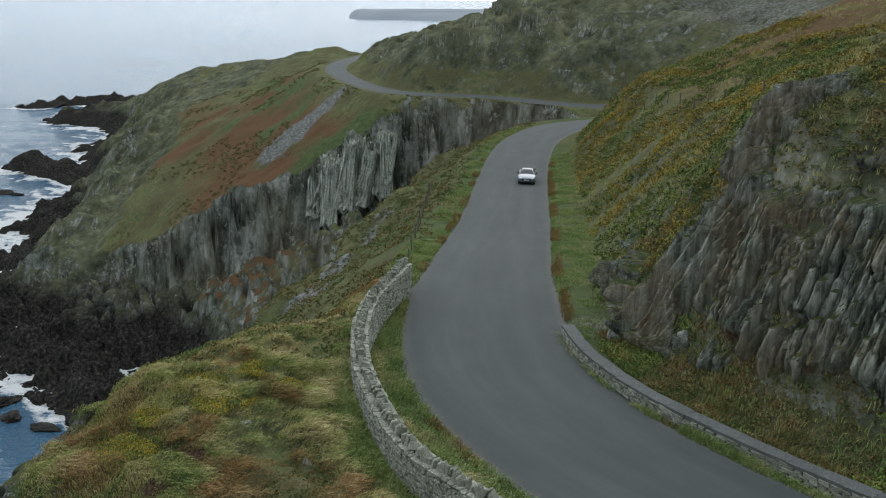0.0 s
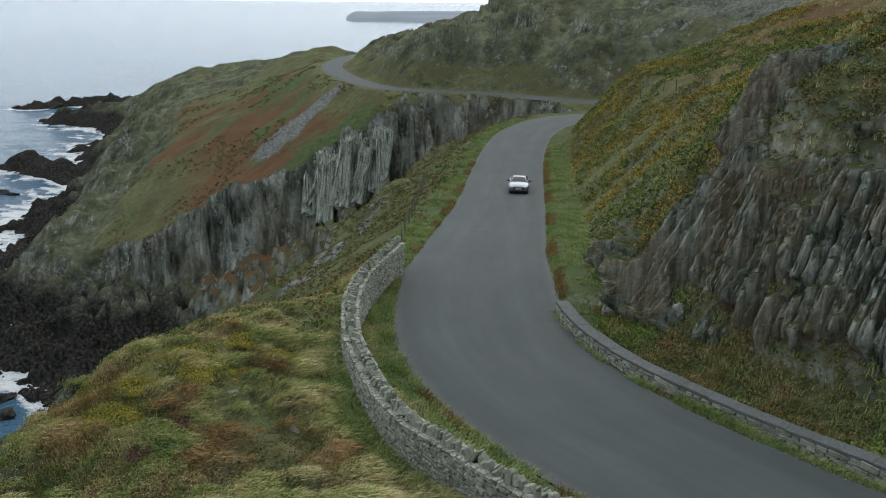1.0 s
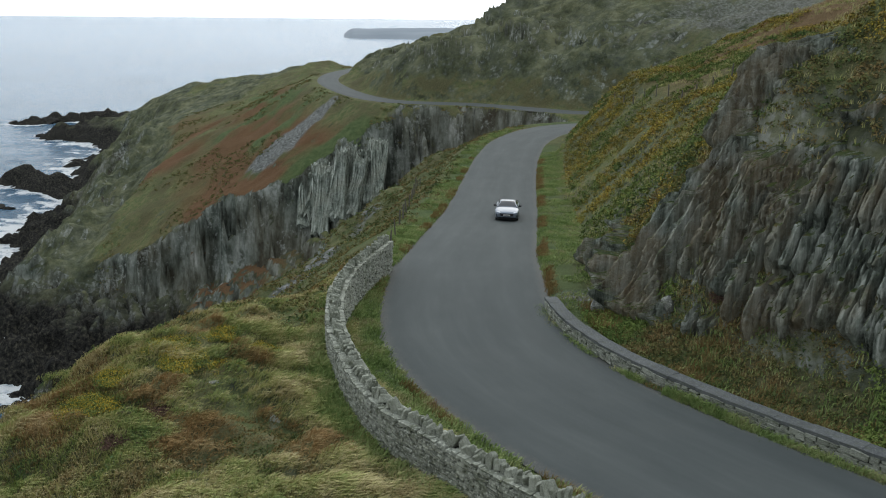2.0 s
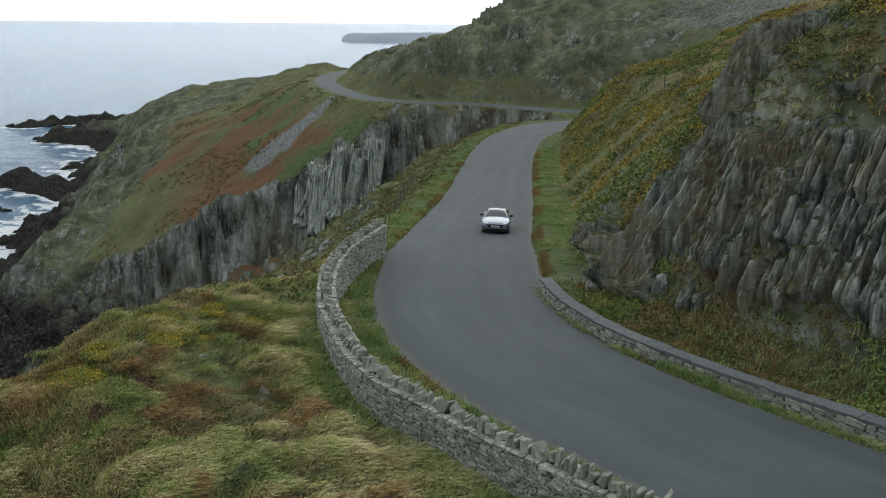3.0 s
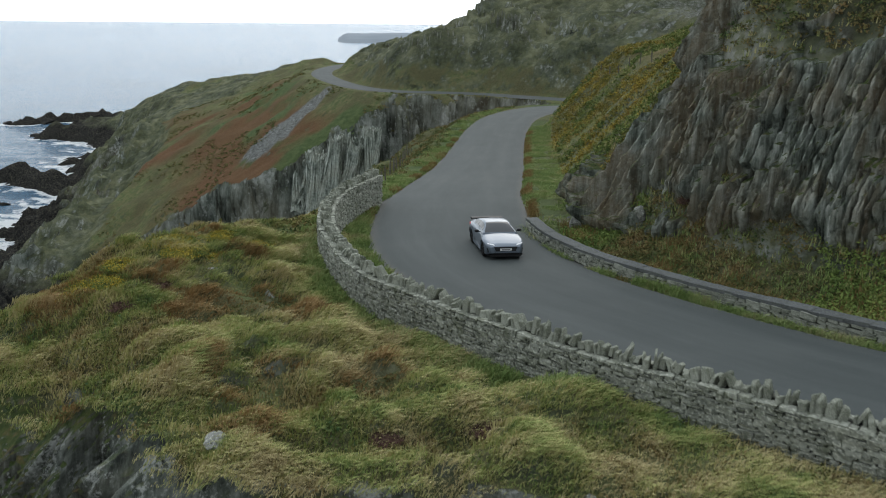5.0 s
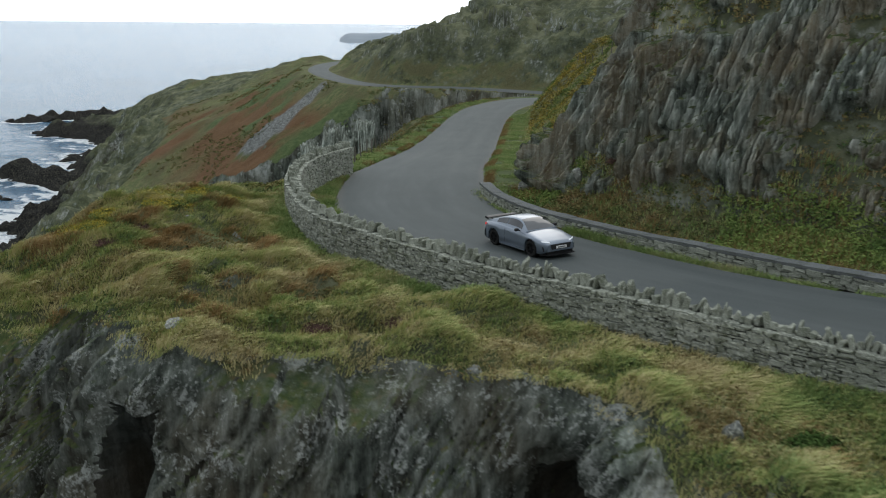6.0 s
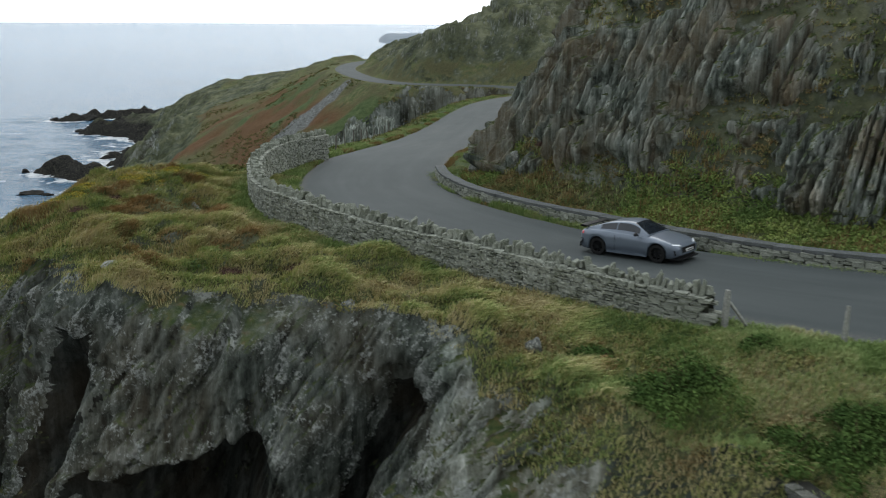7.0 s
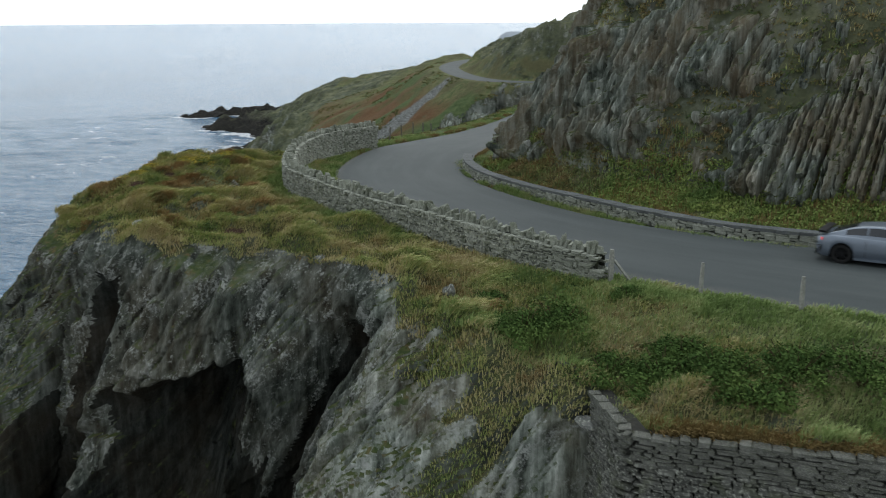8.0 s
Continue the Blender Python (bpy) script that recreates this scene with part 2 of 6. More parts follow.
    z = np.where(z < shelf, shelf + (z - shelf) * (0.05 + 0.25 * west + 0.25 * (1 - smooth(100, 130, y))) + (2.6 * fbm(x * 0.17, y * 0.17, 5.0, 4) + 3.4 * (blocks(x + 0.5 * y, y - 0.3 * x, 3.6, 4.4, 0.0, 67) - 0.5)) * smooth(0, 6, shelf - z), z)
    # rock spits that run out into the sea
    for ax, ay, bx, by, wide_at, high in ((-60.0, 152.0, -102.0, 186.0, 13.0, 4.5), (-108.0, 338.0, -184.0, 385.0, 18.0, 6.0), (-136.0, 396.0, -146.0, 390.0, 16.0, 15.0), (-102.0, 200.0, -122.0, 285.0, 9.0, 3.5), (-150.0, 510.0, -224.0, 527.0, 22.0, 8.0), (-230.0, 622.0, -276.0, 590.0, 13.0, 5.0)):
        u = np.clip(((x - ax) * (bx - ax) + (y - ay) * (by - ay)) / ((bx - ax) ** 2 + (by - ay) ** 2), 0, 1)
        reef = np.hypot(x - ax - u * (bx - ax), y - ay - u * (by - ay)) + 7 * fbm(x * 0.05, y * 0.05, 17.0, 3)
        z = np.maximum(z, SEA - 7 + (high + 6) * (1 - np.clip(reef / (1.15 * wide_at), 0, 1)) ** 0.8 + 7.0 * (ridged(x * 0.09 + y * 0.05, y * 0.12, 6.0, 4) - 0.6) + 2.6 * (blocks(x + 0.4 * y, y - x * 0.4, 4.5, 6.0, 0.2, 69) - 0.4) + 1.6 * fbm(x * 0.4, y * 0.4, 6.0, 3))
    z = np.maximum(z, SEA - 8)
    # the road bed
    return z - (0.3 - 0.18 * smooth(42, 60, ry)) * (1 - smooth(0.05, 0.5, off)), off, sea, out, ry, s


# ---- materials ----
def shader(name, rough=0.9, metal=0.0, spec=0.08):
    m = bpy.data.materials.new(name)
    m.use_nodes = True
    b = m.node_tree.nodes["Principled BSDF"]
    b.inputs["Roughness"].default_value, b.inputs["Metallic"].default_value = rough, metal
    b.inputs["Specular IOR Level"].default_value = spec
    return m, m.node_tree.nodes, m.node_tree.links, b


def rgb(*c):
    return (*c, 1.0)


def noise_tex(n, l, scale, detail=4, rough=0.55, stretch=None, coords="Object"):
    tc = n.new("ShaderNodeTexCoord")
    tex = n.new("ShaderNodeTexNoise")
    tex.inputs["Scale"].default_value, tex.inputs["Detail"].default_value, tex.inputs["Roughness"].default_value = scale, detail, rough
    if stretch:
        mp = n.new("ShaderNodeMapping")
        mp.inputs["Scale"].default_value = stretch
        l.new(tc.outputs[coords], mp.inputs[0])
        l.new(mp.outputs[0], tex.inputs["Vector"])
    else:
        l.new(tc.outputs[coords], tex.inputs["Vector"])
    return tex.outputs[0]


def ramp(n, l, value, stops):
    r = n.new("ShaderNodeValToRGB")
    e = r.color_ramp.elements
    while len(e) < len(stops):
        e.new(0.5)
    for x, (at, colour) in zip(e, stops):
        x.position, x.color = at, colour if len(colour) == 4 else rgb(*colour)
    l.new(value, r.inputs[0])
    return r.outputs[0]


def mixed(n, l, fac, a, b, blend="MIX"):
    m = n.new("ShaderNodeMix")
    m.data_type, m.blend_type = "RGBA", blend
    for socket, v in ((m.inputs[0], fac), (m.inputs[6], a), (m.inputs[7], b)):
        if isinstance(v, (int, float, tuple)):
            socket.default_value = v
        else:
            l.new(v, socket)
    return m.outputs[2]


def maths(n, l, op, a, b=0.0):
    m = n.new("ShaderNodeMath")
    m.operation = op
    for socket, v in ((m.inputs[0], a), (m.inputs[1], b)):
        if isinstance(v, (int, float)):
            socket.default_value = v
        else:
            l.new(v, socket)
    return m.outputs[0]


def bump(n, l, b, height, strength=0.5, distance=0.05):
    k = n.new("ShaderNodeBump")
    k.inputs["Strength"].default_value, k.inputs["Distance"].default_value = strength, distance
    l.new(height, k.inputs["Height"])
    l.new(k.outputs[0], b.inputs["Normal"])


def attribute(n, name):
    a = n.new("ShaderNodeAttribute")
    a.attribute_name = name
    s = n.new("ShaderNodeSeparateColor")
    return a, s


def rock_colour(n, l, tint=1.0, lichen=0.75, warm=0.5, size=1.0):
    """Grey slaty rock in slanting bands, browner in patches, with pale lichen."""
    big = noise_tex(n, l, 0.35 / size, 4)
    mid = noise_tex(n, l, 2.2 / size, 6, 0.65)
    speck = noise_tex(n, l, 8.0 / size, 5, 0.7)
    tc = n.new("ShaderNodeTexCoord")
    mp = n.new("ShaderNodeMapping")
    mp.inputs["Rotation"].default_value = (radians(4), radians(-17), radians(8))
    mp.inputs["Scale"].default_value = (2.6 / size, 1.6 / size, (0.22 if size < 2 else 0.8) / size)
    l.new(tc.outputs["Object"], mp.inputs[0])
    band = n.new("ShaderNodeTexNoise")
    band.inputs["Scale"].default_value, band.inputs["Detail"].default_value, band.inputs["Roughness"].default_value = 1.0, 6, 0.68
    l.new(mp.outputs[0], band.inputs["Vector"])
    mixv = maths(n, l, "ADD", maths(n, l, "MULTIPLY", band.outputs[0], 0.75), maths(n, l, "MULTIPLY", mid, 0.25))
    base = ramp(n, l, mixv, [(0.38, (0.011 * tint, 0.013 * tint, 0.011 * tint)), (0.48, (0.046 * tint, 0.053 * tint, 0.044 * tint)), (0.59, (0.108 * tint, 0.118 * tint, 0.104 * tint)), (0.72, (0.24 * tint, 0.243 * tint, 0.225 * tint))])
    brown = mixed(n, l, warm, base, rgb(0.095 * tint, 0.07 * tint, 0.042 * tint))
    base = mixed(n, l, ramp(n, l, big, [(0.42, (0, 0, 0)), (0.62, (1, 1, 1))]), base, brown)
    patchy = maths(n, l, "ADD", maths(n, l, "MULTIPLY", speck, 0.55), maths(n, l, "MULTIPLY", noise_tex(n, l, 0.9 / size, 4, 0.6), 0.5))
    lich = mixed(n, l, ramp(n, l, patchy, [(0.56, (0, 0, 0)), (0.63, (lichen, lichen, lichen))]), base, rgb(0.33, 0.345, 0.32))
    return lich, mixv, speck


def mat_rock(name, tint=1.0, moss=0.5, lichen=0.75, warm=0.5):
    m, n, l, b = shader(name, 0.85)
    col, mid, speck = rock_colour(n, l, tint, lichen, warm)
    geo = n.new("ShaderNodeNewGeometry")
    sep = n.new("ShaderNodeSeparateXYZ")
    l.new(geo.outputs["True Normal"], sep.inputs[0])
    ledge = maths(n, l, "ADD", maths(n, l, "MULTIPLY", sep.outputs[2], 0.43), maths(n, l, "MULTIPLY", noise_tex(n, l, 0.8, 5, 0.65), moss))
    green = ramp(n, l, noise_tex(n, l, 3.0, 3), [(0.35, (0.035, 0.055, 0.02)), (0.55, (0.068, 0.083, 0.03)), (0.7, (0.115, 0.09, 0.044))])
    col = mixed(n, l, ramp(n, l, ledge, [(0.5, (0, 0, 0)), (0.6, (1, 1, 1))]), col, green)
    l.new(col, b.inputs["Base Color"])
    bump(n, l, b, maths(n, l, "ADD", mid, maths(n, l, "MULTIPLY", speck, 0.6)), 1.0, 0.2)
    return m


def mat_ground():
    """Turf, heath, bracken and bare rock: the plan's cover comes with the mesh, steep places are rock."""
    m, n, l, b = shader("turf_and_heath", 1.0, spec=0.03)
    geo = n.new("ShaderNodeNewGeometry")
    sep = n.new("ShaderNodeSeparateXYZ")
    l.new(geo.outputs["True Normal"], sep.inputs[0])
    pos = n.new("ShaderNodeSeparateXYZ")
    l.new(geo.outputs["Position"], pos.inputs[0])
    cover, parts = attribute(n, "cover")
    l.new(cover.outputs["Color"], parts.inputs[0])
    big, mid, small = noise_tex(n, l, 0.12, 4, 0.6), noise_tex(n, l, 0.9, 5, 0.65), noise_tex(n, l, 6.0, 4, 0.7)
    grass = ramp(n, l, mid, [(0.28, (0.044, 0.06, 0.026)), (0.45, (0.084, 0.104, 0.045)), (0.58, (0.12, 0.12, 0.06)), (0.75, (0.165, 0.142, 0.085))])
    heath = ramp(n, l, small, [(0.3, (0.04, 0.046, 0.024)), (0.5, (0.08, 0.08, 0.042)), (0.7, (0.125, 0.105, 0.058))])
    turf = mixed(n, l, ramp(n, l, big, [(0.4, (0, 0, 0)), (0.6, (1, 1, 1))]), grass, heath)
    fern = ramp(n, l, mid, [(0.3, (0.045, 0.068, 0.03)), (0.7, (0.09, 0.115, 0.05))])
    red = ramp(n, l, small, [(0.3, (0.07, 0.046, 0.025)), (0.6, (0.13, 0.075, 0.042)), (0.8, (0.11, 0.09, 0.048))])
    scree = ramp(n, l, noise_tex(n, l, 1.6, 6, 0.75), [(0.36, (0.05, 0.055, 0.045)), (0.5, (0.12, 0.125, 0.12)), (0.64, (0.24, 0.245, 0.24))])
    col = mixed(n, l, parts.outputs[0], turf, red)
    col = mixed(n, l, parts.outputs[1], col, fern)
    col = mixed(n, l, parts.outputs[2], col, scree)
    tuft = ramp(n, l, noise_tex(n, l, 17, 4, 0.7), [(0.34, (0.55, 0.55, 0.55)), (0.66, (1.35, 1.35, 1.35))])
    col = mixed(n, l, 0.8, col, tuft, "MULTIPLY")
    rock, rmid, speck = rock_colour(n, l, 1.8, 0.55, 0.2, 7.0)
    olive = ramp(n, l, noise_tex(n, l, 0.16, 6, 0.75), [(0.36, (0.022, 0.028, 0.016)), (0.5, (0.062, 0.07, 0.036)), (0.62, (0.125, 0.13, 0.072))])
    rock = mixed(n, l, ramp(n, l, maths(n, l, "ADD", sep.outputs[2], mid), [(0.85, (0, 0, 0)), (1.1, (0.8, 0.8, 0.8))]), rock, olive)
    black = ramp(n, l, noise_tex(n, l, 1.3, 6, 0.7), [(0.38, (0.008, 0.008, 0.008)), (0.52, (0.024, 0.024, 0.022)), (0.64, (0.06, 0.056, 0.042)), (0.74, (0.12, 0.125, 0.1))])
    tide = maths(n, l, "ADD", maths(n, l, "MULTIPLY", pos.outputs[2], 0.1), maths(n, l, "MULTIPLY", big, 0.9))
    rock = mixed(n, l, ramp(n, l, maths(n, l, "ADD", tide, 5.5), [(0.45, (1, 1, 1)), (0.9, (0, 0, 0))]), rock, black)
    bare = maths(n, l, "ADD", sep.outputs[2], maths(n, l, "MULTIPLY", maths(n, l, "SUBTRACT", mid, 0.5), 0.45))
    bare = maths(n, l, "ADD", bare, maths(n, l, "MULTIPLY", maths(n, l, "SUBTRACT", big, 0.5), 0.6))
    low = ramp(n, l, maths(n, l, "ADD", maths(n, l, "MULTIPLY", pos.outputs[2], 0.1), 5.9), [(0.1, (1, 1, 1)), (0.7, (0, 0, 0))])
    mask = mixed(n, l, ramp(n, l, bare, [(0.58, (1, 1, 1)), (0.67, (0, 0, 0))]), rgb(0, 0, 0), rgb(1, 1, 1))
    mask = mixed(n, l, low, mask, rgb(1, 1, 1))
    stone = n.new("ShaderNodeAttribute")
    stone.attribute_name = "bare"
    worn = maths(n, l, "ADD", stone.outputs["Fac"], maths(n, l, "MULTIPLY", maths(n, l, "SUBTRACT", mid, 0.5), 1.3))
    mask = mixed(n, l, ramp(n, l, worn, [(0.4, (0, 0, 0)), (0.62, (1, 1, 1))]), mask, rgb(1, 1, 1))
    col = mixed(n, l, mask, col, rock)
    l.new(col, b.inputs["Base Color"])
    bump(n, l, b, maths(n, l, "ADD", mid, maths(n, l, "MULTIPLY", small, 0.35)), 0.7, 0.35)
    return m


def mat_asphalt():
    m, n, l, b = shader("worn_asphalt", 0.85, spec=0.2)
    grit, patch = noise_tex(n, l, 60, 3), noise_tex(n, l, 0.35, 4)
    uv = n.new("ShaderNodeUVMap")
    sep = n.new("ShaderNodeSeparateXYZ")
    l.new(uv.outputs[0], sep.inputs[0])
    side = maths(n, l, "ABSOLUTE", maths(n, l, "SUBTRACT", sep.outputs[0], 0.5))
    track = ramp(n, l, maths(n, l, "ADD", side, maths(n, l, "MULTIPLY", maths(n, l, "SUBTRACT", patch, 0.5), 0.12)), [(0.0, (0.35, 0.35, 0.35)), (0.1, (0.0, 0.0, 0.0)), (0.22, (0.7, 0.7, 0.7)), (0.33, (0.1, 0.1, 0.1)), (0.44, (0.25, 0.25, 0.25)), (0.5, (0.9, 0.9, 0.9))])
    col = ramp(n, l, grit, [(0.3, (0.033, 0.040, 0.041)), (0.7, (0.068, 0.079, 0.079))])
    col = mixed(n, l, maths(n, l, "MULTIPLY", track, 0.35), col, rgb(0.088, 0.099, 0.098))
    col = mixed(n, l, ramp(n, l, patch, [(0.45, (0, 0, 0)), (0.7, (0.4, 0.4, 0.4))]), col, rgb(0.077, 0.085, 0.083))
    streak = noise_tex(n, l, 1.0, 5, 0.65, (9.0, 1.3, 1.0), "UV")
    col = mixed(n, l, 0.28, col, ramp(n, l, streak, [(0.3, (0.032, 0.039, 0.039)), (0.5, (0.054, 0.063, 0.063)), (0.72, (0.092, 0.103, 0.101))]))
    edge = maths(n, l, "ADD", side, maths(n, l, "MULTIPLY", maths(n, l, "SUBTRACT", noise_tex(n, l, 2.5, 5, 0.7), 0.5), 0.10))
    gravel = ramp(n, l, noise_tex(n, l, 24, 2), [(0.4, (0.05, 0.05, 0.045)), (0.65, (0.17, 0.165, 0.15))])
    col = mixed(n, l, ramp(n, l, edge, [(0.43, (0, 0, 0)), (0.5, (0.7, 0.7, 0.7))]), col, gravel)
    l.new(col, b.inputs["Base Color"])
    bump(n, l, b, grit, 0.35, 0.01)
    return m


def mat_stone(name, dark, light, lichen=0.5):
    m, n, l, b = shader(name, 0.9)
    info = n.new("ShaderNodeObjectInfo")
    geo = n.new("ShaderNodeNewGeometry")
    rnd = maths(n, l, "FRACT", maths(n, l, "ADD", info.outputs["Random"], geo.outputs["Random Per Island"]))
    tone = mixed(n, l, rnd, rgb(*dark), rgb(*light))
    grain, speck = noise_tex(n, l, 7, 5, 0.65), noise_tex(n, l, 14, 4, 0.7)
    col = mixed(n, l, 0.5, tone, ramp(n, l, grain, [(0.3, tuple(0.5 * v for v in dark)), (0.7, light)]))
    col = mixed(n, l, ramp(n, l, speck, [(0.53, (0, 0, 0)), (0.63, (lichen, lichen, lichen))]), col, rgb(0.43, 0.445, 0.38))
    col = mixed(n, l, ramp(n, l, noise_tex(n, l, 2.2, 4, 0.65), [(0.5, (0, 0, 0)), (0.66, (0.55, 0.55, 0.55))]), col, rgb(0.075, 0.085, 0.05))
    l.new(col, b.inputs["Base Color"])
    bump(n, l, b, grain, 0.7, 0.03)
    return m


def mat_sea():
    m, n, l, b = shader("grey_sea", 0.16, spec=0.45)
    b.inputs["IOR"].default_value = 1.33
    cover, parts = attribute(n, "foam")
    l.new(cover.outputs["Color"], parts.inputs[0])
    fleck = noise_tex(n, l, 0.35, 6, 0.7)
    foam = maths(n, l, "ADD", parts.outputs[0], maths(n, l, "SUBTRACT", fleck, 0.5))
    mask = ramp(n, l, foam, [(0.42, (0, 0, 0)), (0.62, (1, 1, 1))])
    deep = ramp(n, l, noise_tex(n, l, 0.01, 3), [(0.3, (0.045, 0.122, 0.205)), (0.7, (0.075, 0.172, 0.28))])
    l.new(mixed(n, l, mask, deep, rgb(0.75, 0.78, 0.8)), b.inputs["Base Color"])
    l.new(maths(n, l, "ADD", 0.18, maths(n, l, "MULTIPLY", mask, 0.6)), b.inputs["Roughness"])
    swell = noise_tex(n, l, 0.045, 5, 0.62, (0.55, 1.9, 1.0))
    wave = maths(n, l, "ADD", maths(n, l, "MULTIPLY", swell, 0.8), maths(n, l, "ADD", noise_tex(n, l, 0.16, 6, 0.68, (0.8, 2.0, 1.0)), maths(n, l, "MULTIPLY", noise_tex(n, l, 0.5, 4, 0.6, (1.0, 1.6, 1.0)), 0.45)))
    bump(n, l, b, wave, 1.0, 4.4)
    return m


# the wet cliff's very low tint also carries the shade of its hollows
MAT = {"ground": mat_ground(), "rock": mat_rock("slate_rock", 2.7, 0.56, 0.35, 0.45), "sea_rock": mat_rock("sea_cliff_rock", 1.35, 0.34, 0.8, 0.25), "moss_cliff": mat_rock("mossy_cliff_rock", 1.2, 0.62, 0.7, 0.2), "wet_shaded_cliff": mat_rock("wet_shaded_cliff_rock", 0.34, 0.3, 0.0, 0.5), "pale_cliff": mat_rock("pale_cliff_rock", 2.9, 0.44, 0.9, 0.2), "asphalt": mat_asphalt(), "sea": mat_sea(),
       "stone": mat_stone("wall_stone", (0.085, 0.094, 0.076), (0.33, 0.345, 0.295), 0.85), "coping": mat_stone("coping_stone", (0.10, 0.112, 0.085), (0.30, 0.315, 0.265), 0.8),
       "slab": mat_stone("coping_slab", (0.085, 0.092, 0.095), (0.13, 0.138, 0.14), 0.2)}


# ---- building helpers ----
def sheet(name, px, py, pz, material, flip=False, uv=None):
    """A grid of points as one smooth mesh object."""
    rows, cols = px.shape
    verts = np.stack((px, py, pz), -1).reshape(-1, 3)
    i = np.arange((rows - 1) * cols).reshape(rows - 1, cols)[:, :-1].ravel()
    faces = np.stack((i, i + 1, i + cols + 1, i + cols), 1)
    if flip:
        faces = faces[:, ::-1]
    me = bpy.data.meshes.new(name)
    me.from_pydata(verts.tolist(), [], faces.tolist())
    me.polygons.foreach_set("use_smooth", np.ones(len(faces), bool))
    me.materials.append(material)
    if uv is not None:
        layer = me.uv_layers.new(name="UVMap")
        loops = np.empty(len(me.loops), np.int32)
        me.loops.foreach_get("vertex_index", loops)
        layer.data.foreach_set("uv", uv.reshape(-1, 2)[loops].ravel())
    me.update()
    return new(name, me)


def paint(ob, name, colours):
    a = ob.data.color_attributes.new(name, "FLOAT_COLOR", "POINT")
    c = np.ones((len(ob.data.vertices), 4), np.float32)
    c[:, :3] = colours
    a.data.foreach_set("color", c.ravel())


def part(name, bm, material, parent, label=""):
    """Links a bmesh as one mesh object under a thing or a part."""
    me = bpy.data.meshes.new(name)
    bm.to_mesh(me)
    bm.free()
    me.materials.append(material)
    ob = new(name, me)
    ob.parent = parent
    if label:
        ob["label"] = label
    return ob


def stuff(name, verts, faces, material, parent=None, label="", category=""):
    me = bpy.data.meshes.new(name)
    me.from_pydata(verts if isinstance(verts, list) else verts.tolist(), [], faces if isinstance(faces, list) else faces.tolist())
    me.materials.append(material)
    ob = new(name, me)
    ob.parent = parent
    return tagged(ob, label, category, kind="stuff")


# ---- ground ----
def steps(*runs):
    out = []
    for a, b, step in runs:
        out.append(np.linspace(a, b, max(2, int(round((b - a) / step))), endpoint=False))
    return np.concatenate(out + [[runs[-1][1]]])


